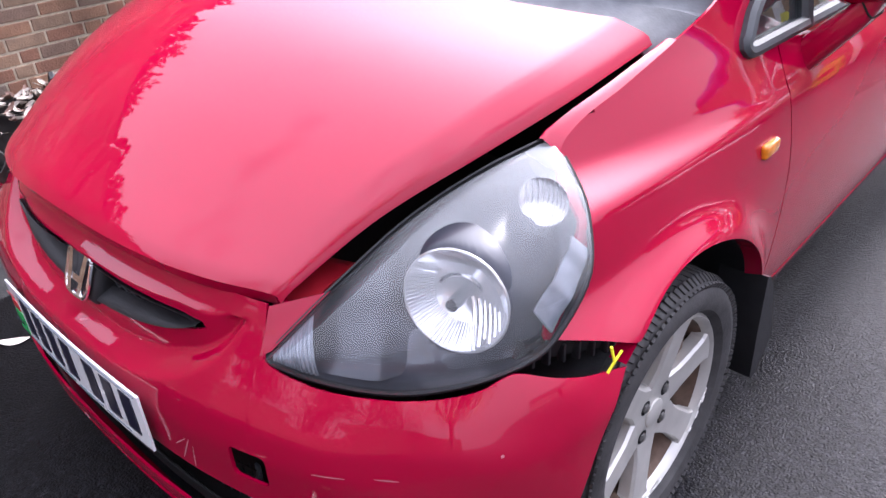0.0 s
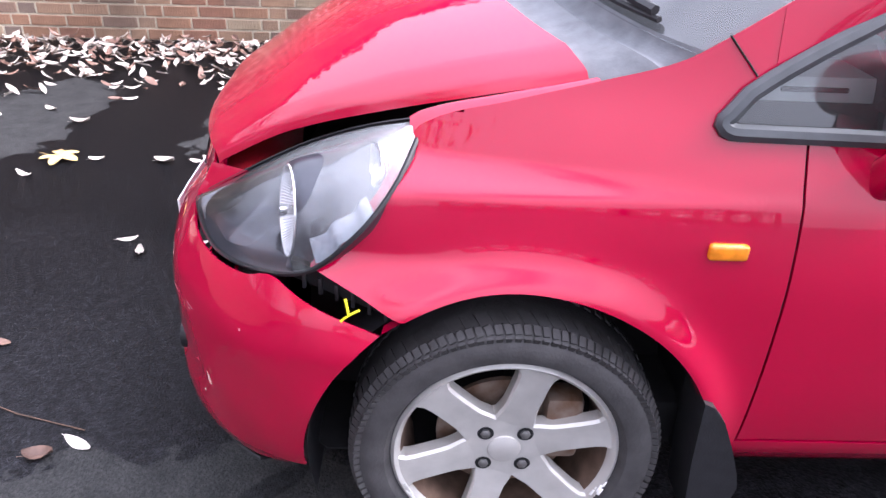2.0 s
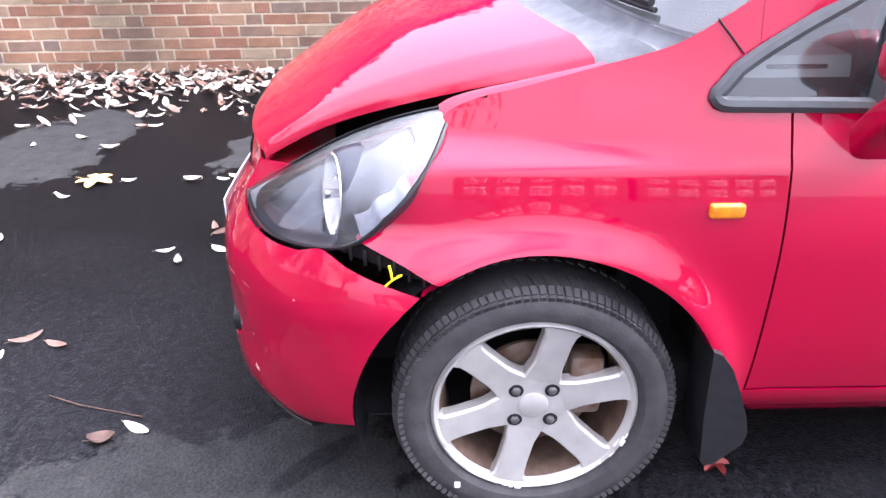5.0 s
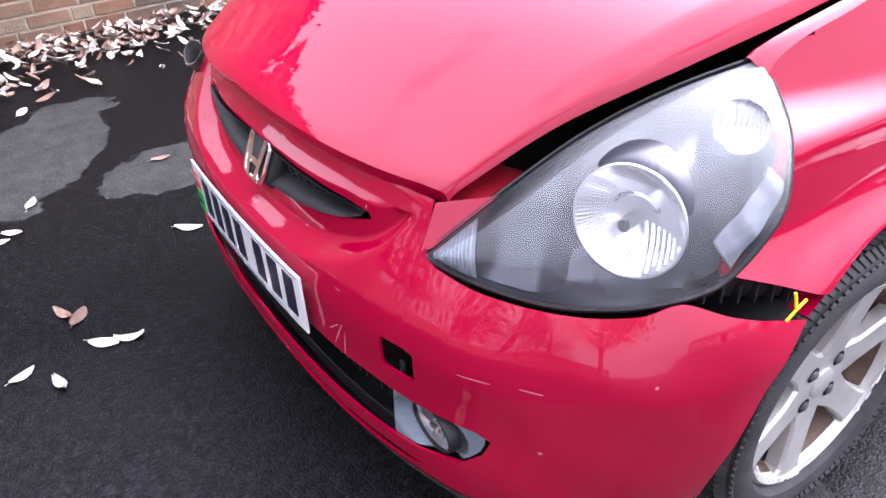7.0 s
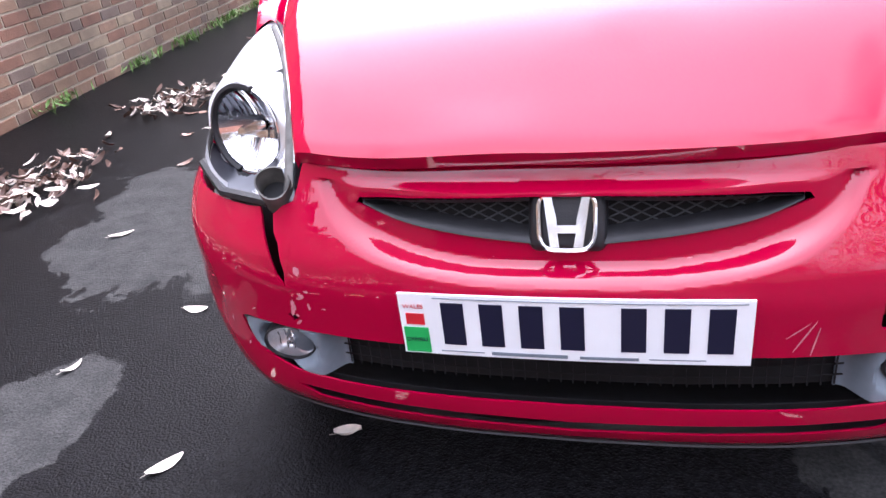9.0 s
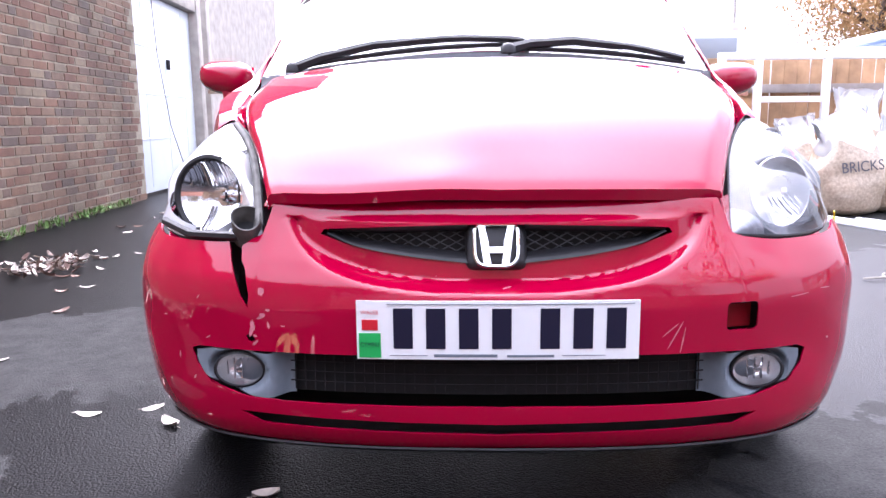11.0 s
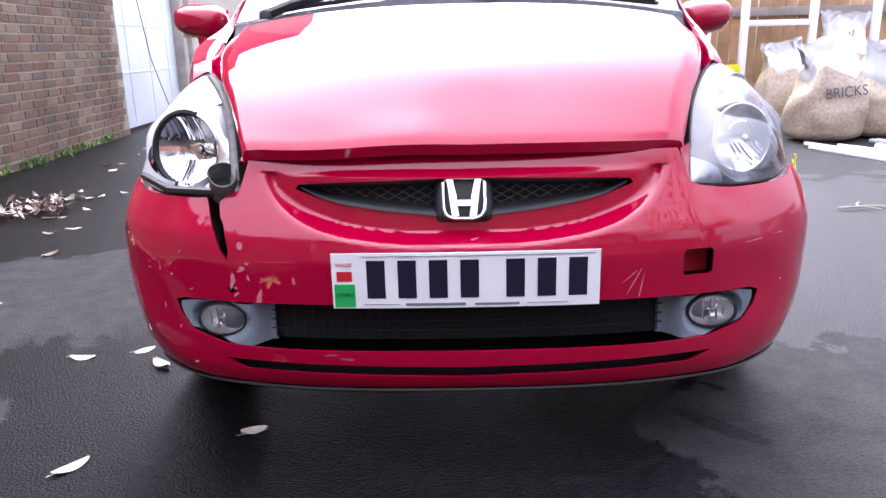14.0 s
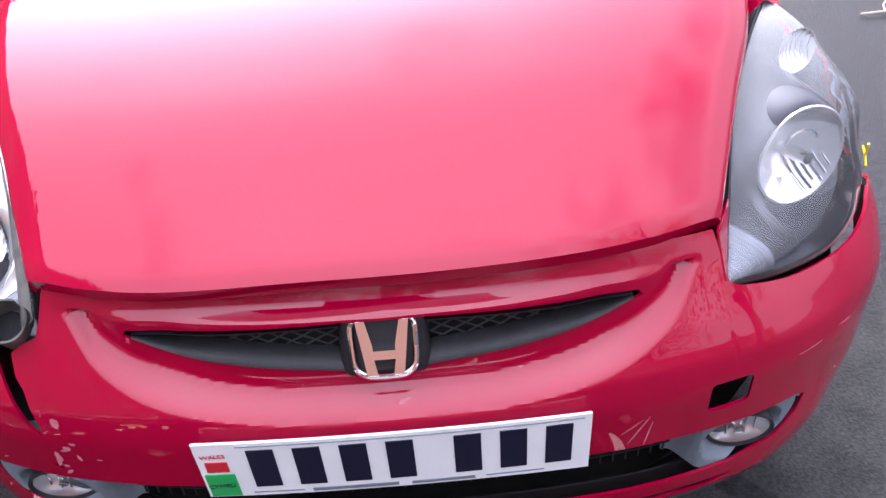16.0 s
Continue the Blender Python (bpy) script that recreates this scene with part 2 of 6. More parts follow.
def grid(f, us, vs, bm=None, thick=0.0):
    """A sheet of quads through f(u, v); thick turns it into a closed shell that grows inward."""
    bm = bm or bmesh.new()
    rows = [[bm.verts.new(f(u, v)) for v in vs] for u in us]
    for a, b in zip(rows, rows[1:]):
        for i in range(len(vs) - 1):
            q = [a[i], b[i], b[i + 1], a[i + 1]]
            if (q[0].co - q[1].co).length > 1e-6 and (q[2].co - q[3].co).length > 1e-6:
                bm.faces.new(q)
            elif (q[0].co - q[1].co).length > 1e-6:
                bm.faces.new(q[:3])
            else:
                bm.faces.new([q[0], q[2], q[3]])
    if thick:
        bm.normal_update()
        bmesh.ops.solidify(bm, geom=list(bm.faces), thickness=thick)
    return bm


def box(sx, sy, sz, at=(0, 0, 0), bevel=0.0, bm=None, rot=(0, 0, 0), seg=2):
    bm = bm or bmesh.new()
    made = bmesh.ops.create_cube(bm, size=1)["verts"]
    m = pose(*at, *rot) @ Matrix.Diagonal((sx, sy, sz, 1))
    bmesh.ops.transform(bm, matrix=m, verts=made)
    if bevel:
        edges = list({e for v in made for e in v.link_edges})
        bmesh.ops.bevel(bm, geom=edges, offset=bevel, segments=seg, profile=0.5, affect="EDGES")
    return bm


def lathe(profile, n=48, axis="x", bm=None, at=(0, 0, 0), span=(0, 360)):
    """Turns (along the axis, radius) points round an axis."""
    bm = bm or bmesh.new()
    closed = span[1] - span[0] >= 360
    rows = []
    for i in range(n if closed else n + 1):
        a = radians(span[0] + (span[1] - span[0]) * i / n)
        c, s = math.cos(a), math.sin(a)
        row = []
        for h, r in profile:
            p = {"x": (h, r * c, r * s), "y": (r * c, h, r * s), "z": (r * c, r * s, h)}[axis]
            row.append(bm.verts.new(Vector(p) + Vector(at)))
        rows.append(row)
    pairs = list(zip(rows, rows[1:] + rows[:1])) if closed else list(zip(rows, rows[1:]))
    for a, b in pairs:
        for i in range(len(profile) - 1):
            bm.faces.new([a[i], a[i + 1], b[i + 1], b[i]])
    bmesh.ops.remove_doubles(bm, verts=bm.verts, dist=1e-5)
    return bm


def tube(points, radius, n=8, bm=None, cap=True):
    """A round bar along points; radius may be a function of 0..1."""
    bm = bm or bmesh.new()
    pts = [Vector(p) for p in points]
    rings = []
    side = None
    for i, p in enumerate(pts):
        d = (pts[min(i + 1, len(pts) - 1)] - pts[max(i - 1, 0)]).normalized()
        if side is None:
            side = d.orthogonal().normalized()
        side = (side - d * side.dot(d)).normalized()
        up = d.cross(side)
        r = radius(i / (len(pts) - 1)) if callable(radius) else radius
        rings.append([bm.verts.new(p + r * (math.cos(2 * math.pi * k / n) * side + math.sin(2 * math.pi * k / n) * up)) for k in range(n)])
    for a, b in zip(rings, rings[1:]):
        for k in range(n):
            bm.faces.new([a[k], a[(k + 1) % n], b[(k + 1) % n], b[k]])
    if cap:
        bm.faces.new(rings[0][::-1])
        bm.faces.new(rings[-1])
    return bm


def prism(outline, y0, y1, axis="y", bm=None):
    """A closed outline in two axes, drawn out along the third."""
    bm = bm or bmesh.new()
    at3 = {"y": lambda a, b, h: (a, h, b), "x": lambda a, b, h: (h, a, b), "z": lambda a, b, h: (a, b, h)}[axis]
    lo, hi = [bm.verts.new(at3(a, b, y0)) for a, b in outline], [bm.verts.new(at3(a, b, y1)) for a, b in outline]
    n = len(outline)
    for i in range(n):
        bm.faces.new([lo[i], lo[(i + 1) % n], hi[(i + 1) % n], hi[i]])
    bm.faces.new(lo[::-1])
    bm.faces.new(hi)
    return bm


def rounded(x0, z0, x1, z1, r, n=5):
    """A rectangle's outline with rounded corners."""
    out = []
    for cx, cz, a0 in ((x1 - r, z1 - r, 0), (x0 + r, z1 - r, 90), (x0 + r, z0 + r, 180), (x1 - r, z0 + r, 270)):
        out += [(cx + r * math.cos(radians(a0 + 90 * i / n)), cz + r * math.sin(radians(a0 + 90 * i / n))) for i in range(n + 1)]
    return out


def carve(bm, cutters):
    """Cuts closed solids out of a closed solid."""
    for b in [bm] + cutters:
        bmesh.ops.recalc_face_normals(b, faces=b.faces)
    me = bpy.data.meshes.new("body")
    bm.to_mesh(me)
    bm.free()
    ob, away = new("body", me), []
    for c in cutters:
        cm = bpy.data.meshes.new("cut")
        c.to_mesh(cm)
        c.free()
        co = new("cut", cm)
        mod = ob.modifiers.new("cut", "BOOLEAN")
        mod.operation, mod.solver, mod.object = "DIFFERENCE", "EXACT", co
        away.append(co)
    bpy.context.view_layer.update()
    done = bpy.data.meshes.new_from_object(ob.evaluated_get(bpy.context.evaluated_depsgraph_get()))
    out = bmesh.new()
    out.from_mesh(done)
    for o in away + [ob]:
        d = o.data
        bpy.data.objects.remove(o)
        bpy.data.meshes.remove(d)
    return out


# ---- the car: shape functions (its own frame: x across, y from nose to tail, z up) ----
CAR_X = 0.015
HUB_Y, HUB_Z = 0.725, 0.279
ARCH_R = 0.352
REAR_Y = 3.17
plan = spline((0, 0.0, 0.030), (0.15, 0.15, 0.033), (0.30, 0.30, 0.044), (0.44, 0.44, 0.068), (0.56, 0.555, 0.103), (0.665, 0.655, 0.156), (0.78, 0.743, 0.238), (0.89, 0.800, 0.335), (0.965, 0.821, 0.420), (1.05, 0.824, 0.510))
nose_in = spline((0.17, 0.10), (0.195, 0.050), (0.225, 0.018), (0.26, 0.004), (0.31, 0.0), (0.40, 0.003), (0.48, 0.002), (0.53, 0.010), (0.57, 0.030), (0.61, 0.056), (0.65, 0.082), (0.69, 0.105), (0.72, 0.14))
side_in = spline((0.17, 0.10), (0.195, 0.065), (0.225, 0.045), (0.29, 0.018), (0.40, 0.0), (0.50, 0.002), (0.56, 0.016), (0.62, 0.045), (0.72, 0.12))
smile = spline((0, 0.538), (0.10, 0.5385), (0.22, 0.550), (0.32, 0.577), (0.39, 0.618), (0.43, 0.668))
bumper_top = spline((0, 0.684), (0.40, 0.686), (0.466, 0.686), (0.480, 0.622), (0.52, 0.611), (0.60, 0.604), (0.72, 0.604), (0.80, 0.608), (0.86, 0.622), (0.93, 0.598), (1.05, 0.553))
bumper_low = spline((0, 0.200), (0.50, 0.205), (0.75, 0.215), (0.90, 0.25), (1.05, 0.285))


def nose(s, z, out=0.0):
    """A point of the bumper's skin: s runs along the plan from the middle to the wheel arch."""
    a = abs(s)
    p, q = plan(a), plan(min(a + 0.01, 1.05))
    p0 = plan(max(a - 0.01, 0))
    t = Vector((q[0] - p0[0], q[1] - p0[1])).normalized()
    n = Vector((-t.y, t.x))
    w = sstep(0.55, 0.98, a)
    d = nose_in(z) * (1 - w) + side_in(z) * w - out
    if a < 0.44 and z > 0.48:
        edge = smile(a)
        back = nose_in(edge) + 0.040 - 0.022 * sstep(0.28, 0.42, a) + 0.10 * (z - edge)
        d += (back - d) * sstep(-0.022, 0.006, z - edge) * (1 - sstep(0.648, 0.660, z))
    d += 0.0016 * math.sin(23 * s + 9 * z) * math.sin(31 * z + 5 * s + 1) * sstep(0.47, 0.62, a)   # knocked out of true
    x, y = p[0] + n.x * d, p[1] + n.y * d
    return Vector((math.copysign(x, s) if a > 1e-9 else x * 0, y, z))


flank = spline((0.16, 0.690), (0.20, 0.715), (0.262, 0.742), (0.32, 0.765), (0.45, 0.783), (0.55, 0.787), (0.60, 0.7865), (0.64, 0.7845), (0.67, 0.781), (0.70, 0.7763), (0.72, 0.7725), (0.74, 0.7683), (0.76, 0.7636), (0.772, 0.7605), (0.778, 0.757), (0.786, 0.7525), (0.80, 0.7465), (0.86, 0.7205), (0.90, 0.706), (0.95, 0.692), (1.0, 0.681), (1.05, 0.671), (1.10, 0.662))


def side_x(y, z):
    """Half the body's width at a place of its flank."""
    x = flank(z)
    r = math.hypot(y - HUB_Y, z - HUB_Z)
    if z > 0.2:
        x += 0.023 * math.exp(-((max(r, ARCH_R) - ARCH_R) / 0.042) ** 2) * (1 - sstep(0.62, 0.75, z))
    r2 = math.hypot(y - REAR_Y, z - HUB_Z)
    if z > 0.2:
        x += 0.027 * math.exp(-((max(r2, ARCH_R) - ARCH_R) / 0.052) ** 2) * (1 - sstep(0.62, 0.75, z))
    x -= 0.075 * max(0.0, (1.10 - y) / 0.535) ** 1.7 * (0.42 * sstep(0.58, 0.67, z) + 0.58 * sstep(0.756, 0.812, z))
    x += 0.005 * math.exp(-((y - 0.80) / 0.17) ** 2) * math.exp(-((z - 0.855) / 0.065) ** 2)
    if y > 3.2:
        x -= 0.25 * ((y - 3.2) / 0.6) ** 2.2
    return x


bonnet_mid = spline((0.0, 0.100, 0.716), (0.12, 0.165, 0.764), (0.37, 0.316, 0.868), (0.66, 0.48, 0.945), (1.0, 0.665, 1.000))
bonnet_edge = spline((0.0, 0.455, 0.186, 0.702), (0.25, 0.512, 0.330, 0.787), (0.5, 0.580, 0.490, 0.850), (0.75, 0.622, 0.650, 0.895), (1.0, 0.640, 0.815, 0.930))


def bonnet(u, v):
    """The bonnet's skin: u from -1 to 1 across, v from its nose to the windscreen."""
    lip = max(0.0, -v)
    v = max(v, 0.0)
    m, e = bonnet_mid(v), bonnet_edge(v)
    a = abs(u)
    x = u * e[0]
    y = m[0] + (e[1] - m[0]) * (0.55 * a**2 + 0.45 * a**4)
    k = 0.70 * a**2.4 + 0.30 * max(0.0, (a - 0.92) / 0.08) ** 1.08
    z = m[1] + (e[2] - m[1]) * k
    if v < 0.03:
        z -= 0.005 * (1 - v / 0.03) ** 2
    z -= 0.012 * sstep(0.988, 1.0, a)
    if u < 0:   # dented and pushed back on the struck side
        z += 0.003 * math.sin(7 * a) * math.exp(-((v - 0.03) / 0.08) ** 2)
        y -= 0.020 * a * (1 - v)
    return Vector((x, y + 0.4 * lip, z - lip))


# ---- the car: panels ----
car = thing("car", "red hatchback with crash-damaged front corner, parked on asphalt", "car", at=(CAR_X, 0, 0))


def mirrored(bm):
    bmesh.ops.scale(bm, vec=(-1, 1, 1), verts=bm.verts)
    bmesh.ops.reverse_faces(bm, faces=bm.faces)
    return bm


def make_bumper():
    ss = sorted(set([round(s, 4) for s in lin(-1.05, 1.05, 211)] + [round(s, 4) for s in lin(-0.445, 0.445, 90)] + [0.466, 0.470, 0.475, 0.480, -0.466, -0.470, -0.475, -0.480]))
    bm = grid(lambda s, v: nose(s, bumper_low(abs(s)) + v * (bumper_top(abs(s)) - bumper_low(abs(s)))), ss, lin(0, 1, 124))
    bm.normal_update()
    mid = min(bm.faces, key=lambda f: (f.calc_center_median() - Vector((0.05, 0, 0.45))).length)
    if mid.normal.y > 0:
        bmesh.ops.reverse_faces(bm, faces=bm.faces)
    bmesh.ops.solidify(bm, geom=list(bm.faces), thickness=0.005)
    cuts = []
    top = [(0.335, 0.634), (0.20, 0.641), (0.05, 0.645), (-0.05, 0.645), (-0.20, 0.641), (-0.335, 0.634)]
    low = [(-0.342, 0.624), (-0.28, 0.603), (-0.18, 0.586), (-0.06, 0.572), (0.06, 0.572), (0.18, 0.586), (0.28, 0.603), (0.342, 0.624)]
    cuts.append(prism(top + low, -0.2, 0.5))
    intake = [(0.615, 0.390), (0.595, 0.399), (0.43, 0.402), (0.0, 0.406), (-0.43, 0.402), (-0.595, 0.399), (-0.615, 0.392), (-0.606, 0.362), (-0.575, 0.328), (-0.50, 0.308), (-0.40, 0.304), (0.0, 0.304), (0.40, 0.304), (0.50, 0.308), (0.575, 0.328), (0.606, 0.362)]
    cuts.append(prism(intake, -0.2, 0.5))
    slot = [(0.51, 0.275), (0.46, 0.2755), (0.0, 0.268), (-0.46, 0.2755), (-0.51, 0.275), (-0.46, 0.254), (0.0, 0.245), (0.46, 0.254)]
    cuts.append(prism(slot, -0.2, 0.5))
    cuts.append(prism(rounded(0.436, 0.443, 0.500, 0.497, 0.009), -0.2, 0.5))
    crack = [(-0.548, 0.70), (-0.538, 0.62), (-0.527, 0.592), (-0.519, 0.563), (-0.507, 0.535), (-0.497, 0.508), (-0.482, 0.488), (-0.479, 0.512), (-0.484, 0.533), (-0.489, 0.558), (-0.499, 0.574), (-0.502, 0.600), (-0.466, 0.625), (-0.462, 0.70)]
    cuts.append(prism(crack, -0.2, 0.28))
    cuts.append(prism([(-0.490, 0.430), (-0.478, 0.436), (-0.468, 0.424), (-0.480, 0.418)], -0.2, 0.28))
    for sx in (1, -1):
        cuts.append(prism([(HUB_Y + ARCH_R * math.cos(a), HUB_Z + ARCH_R * math.sin(a)) for a in lin(0, 2 * math.pi, 65)[:-1]], sx * 0.45, sx * 1.1, axis="x"))
    return carve(bm, cuts)


bumper = part("bumper", make_bumper(), PAINT, car, "cracked red front bumper, split at one corner and pulled off at the other", angle=28)
rsc = random.Random(21)


def scuff(x, z, length, width, turn):
    """A thin scrape on the bumper's skin."""
    bm = bmesh.new()
    c, q = math.cos(radians(turn)), math.sin(radians(turn))
    rows = []
    for i in range(5):
        t = i / 4 - 0.5
        w = width * (1 - abs(2 * t) ** 2) * rsc.uniform(0.5, 1.0) + 0.0004
        rows.append([bm.verts.new(nose(x + c * t * length + sg * q * w, z + q * t * length - sg * c * w, 0.0008)) for sg in (-1, 1)])
    for a, b in zip(rows, rows[1:]):
        bm.faces.new([a[0], a[1], b[1], b[0]])
    part("scuff", bm, SCUFF, bumper)


for x, z, L, w, t in ((0.335, 0.44, 0.060, 0.0012, 62), (0.350, 0.43, 0.050, 0.001, 80), (0.325, 0.45, 0.04, 0.0008, 40), (-0.478, 0.44, 0.025, 0.006, 70), (-0.470, 0.418, 0.016, 0.004, 40), (-0.455, 0.47, 0.02, 0.003, 20), (-0.44, 0.455, 0.014, 0.003, 100), (0.60, 0.500, 0.045, 0.0009, 4), (0.675, 0.505, 0.032, 0.0008, -3), (-0.60, 0.50, 0.010, 0.0015, 50), (-0.66, 0.37, 0.016, 0.002, 80), (-0.58, 0.42, 0.012, 0.0013, 30), (-0.70, 0.45, 0.012, 0.0014, 10), (-0.62, 0.33, 0.012, 0.002, 60), (0.02, 0.53, 0.016, 0.001, 10), (-0.12, 0.545, 0.012, 0.001, 30), (0.18, 0.548, 0.012, 0.0012, 10)):
    scuff(x, z, L, w, t)
def blot(name, s0, z0, w, h, material, label, seed):
    """A ragged flat mark on the bumper's skin."""
    rq = random.Random(seed)
    bm = bmesh.new()
    mid = bm.verts.new(nose(s0, z0, 0.0010))
    rim = []
    for i in range(18):
        a = 2 * math.pi * i / 18
        q = rq.uniform(0.65, 1.1)
        rim.append(bm.verts.new(nose(s0 + w / 2 * q * math.cos(a), z0 + h / 2 * q * math.sin(a), 0.0009)))
    for a, b in zip(rim, rim[1:] + rim[:1]):
        bm.faces.new([mid, a, b])
    part(name, bm, material, bumper, label)


# small pale spots; those at negative s are chips beside the crack
for q, (a, b, w, h) in enumerate(((0.825, 0.529, 0.006, 0.005), (0.690, 0.400, 0.007, 0.006), (-0.455, 0.520, 0.014, 0.020), (-0.440, 0.485, 0.012, 0.006), (-0.452, 0.475, 0.014, 0.008), (-0.474, 0.452, 0.010, 0.026), (-0.470, 0.432, 0.010, 0.006), (-0.41, 0.455, 0.010, 0.0025))):
    blot("pale_spot", a, b, w, h, SCUFF, "small pale spot", 10 + q)
# black valance under the bumper
part("valance", grid(lambda s, v: nose(s, 0.208 - 0.042 * v, out=0.004 - 0.030 * v * v), lin(-0.80, 0.80, 61), lin(0, 1, 6), thick=0.004), BLACK, car)
# the beam as a near-black sheet, painting in shade behind the openings
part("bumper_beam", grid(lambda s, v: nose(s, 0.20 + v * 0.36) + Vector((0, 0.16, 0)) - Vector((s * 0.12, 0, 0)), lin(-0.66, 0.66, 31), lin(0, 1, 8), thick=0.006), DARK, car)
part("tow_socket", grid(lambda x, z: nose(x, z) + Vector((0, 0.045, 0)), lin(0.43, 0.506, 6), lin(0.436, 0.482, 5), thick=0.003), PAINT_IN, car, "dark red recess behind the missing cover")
# unseen tray and near-black sheet added to keep the lower slot dark
part("dark_tray", grid(lambda u, v: Vector((u * 0.70, 0.10 + 0.30 * abs(u) ** 3 + 0.42 * v, 0.212 + 0.006 * math.sin(9 * u))), lin(-1, 1, 25), lin(0, 1, 5), thick=0.004), DARK, car)
part("slot_shade", grid(lambda x, z: nose(x, z) + Vector((0, 0.035, 0)), lin(-0.53, 0.53, 31), lin(0.235, 0.288, 4), thick=0.003), DARK, car)
# slam panel above the bumper, seen in the gap under the bonnet
part("slam_panel", grid(lambda u, v: Vector((u * 0.475, 0.125 + 0.085 * u * u + 0.16 * v, 0.672 + 0.024 * math.sin(v * 2.4) - 0.05 * sstep(0.6, 1, v))), lin(-1, 1, 41), lin(0, 1, 10), thick=0.004), PAINT_IN, car)


def grille_wing(sign):
    """One wing of the grille: frame bars round a mesh."""
    def at(x, z, back):
        return nose(sign * x, z) + Vector((0, back, 0))
    frame_bm = bmesh.new()
    upper, lower = spline((0.055, 0.645), (0.20, 0.640), (0.338, 0.632)), spline((0.055, 0.574), (0.18, 0.588), (0.28, 0.605), (0.338, 0.628))
    for f, w in ((upper, -1), (lower, 1)):
        grid(lambda x, v: at(x, f(x) + w * (0.016 * v * (1 - 0.6 * sstep(0.2, 0.34, x)) - 0.001), -0.006 + 0.030 * v**2), lin(0.055, 0.338, 24), lin(0, 1, 5), bm=frame_bm)
    return frame_bm, at, upper, lower


for sign in (1, -1):
    fb, at, upper, lower = grille_wing(sign)
    wing = part("grille_wing", fb, BLACK, car, "black plastic grille wing with mesh")
    net = bmesh.new()
    step = 0.0165
    for k in range(-8, 34):
        for d in (1, -1):
            run = []
            for i in range(31):
                x = 0.06 + 0.27 * i / 30
                z = 0.60 + (k * step + d * (x - 0.06) * 0.52) - (0.10 if d > 0 else 0.0)
                if lower(x) + 0.008 < z < upper(x) - 0.008:
                    run.append(at(x, z, 0.026))
            if len(run) > 1:
                tube(run, 0.0014, 4, net, cap=False)
    part("grille_mesh", net, TRIM, wing)
    # near-black sheet for the shade behind the mesh
    part("grille_shade", grid(lambda x, v: at(x, lower(x) + v * (upper(x) - lower(x)), 0.034), lin(0.05, 0.34, 20), lin(0, 1, 5), thick=0.003), DARK, wing)
# badge: a dark block with a chrome ring and uprights
badge = part("badge", carve(box(0.118, 0.05, 0.108, (0, 0.116, 0.604), 0.016, rot=(-24, 0, 0), seg=4), []), BLACK, car, "chrome badge on a black plastic block")
tilt = pose(0, 0.085, 0.607, -24)


def on_badge(pts, r, n=8):
    return tube([tilt @ Vector((x, 0, z)) for x, z in pts], r, n)


ring = [(0.041 * math.copysign(abs(math.cos(a)) ** 0.45, math.cos(a)) * (1 + 0.10 * math.sin(a)), 0.041 * math.copysign(abs(math.sin(a)) ** 0.45, math.sin(a))) for a in lin(0, 2 * math.pi, 49)]
part("ring", on_badge(ring, 0.0042), CHROME, badge, "chrome ring")
for sx in (1, -1):
    up = prism([(sx * 0.034, 0.037), (sx * 0.022, 0.037), (sx * 0.0145, 0.004), (sx * 0.0145, -0.012), (sx * 0.010, -0.037), (sx * 0.024, -0.037)], -0.005, 0.004)
    bmesh.ops.transform(up, matrix=tilt, verts=up.verts)
    part("upright", up, CHROME, badge, "chrome upright", smooth=False)
bar = prism([(-0.016, -0.004), (0.016, -0.004), (0.014, -0.016), (-0.014, -0.016)], -0.004, 0.004)
bmesh.ops.transform(bar, matrix=tilt, verts=bar.verts)
part("crossbar", bar, CHROME, badge, "chrome crossbar", smooth=False)


# number plate
def plate_point(x, z, out=0.0):
    return Vector((x, 0.024 + 0.10 * x * x - out, z))


def plate_sheet(x0, z0, x1, z1, out, th=0.0015):
    return grid(lambda x, z: plate_point(x, z, out), lin(x0, x1, 17), lin(z0, z1, 3), thick=th)


plate = part("number_plate", plate_sheet(-0.262, 0.402, 0.262, 0.514, 0.004, 0.004), PLATE, car, "white number plate with dark bars and a green end strip")
part("green_strip", plate_sheet(-0.258, 0.405, -0.217, 0.452, 0.0055), GREEN, plate, "green strip")
part("red_mark", plate_sheet(-0.252, 0.458, -0.222, 0.478, 0.0055), REDMARK, plate, "red mark")
for x0 in (-0.200, -0.139, -0.078, -0.017, 0.072, 0.133, 0.194):
    part("bar", plate_sheet(x0 + 0.007, 0.423, x0 + 0.043, 0.500, 0.0055), PLATEBLACK, plate, "dark bar")
def lettering(words, size, at, material, parent, name, label="", stretch=1.0, rot=(90, 0, 0)):
    """Flat words as a mesh."""
    cu = bpy.data.curves.new("words", "FONT")
    cu.body, cu.size, cu.align_x, cu.align_y, cu.extrude = words, size, "CENTER", "CENTER", 0.0004
    ob = new("words", cu)
    bpy.context.view_layer.update()
    me = bpy.data.meshes.new_from_object(ob.evaluated_get(bpy.context.evaluated_depsgraph_get()))
    bpy.data.objects.remove(ob)
    bpy.data.curves.remove(cu)
    bm = bmesh.new()
    bm.from_mesh(me)
    bpy.data.meshes.remove(me)
    bmesh.ops.transform(bm, matrix=pose(*at, *rot) @ Matrix.Diagonal((stretch, 1, 1, 1)), verts=bm.verts)
    return part(name, bm, material, parent, label, smooth=False)


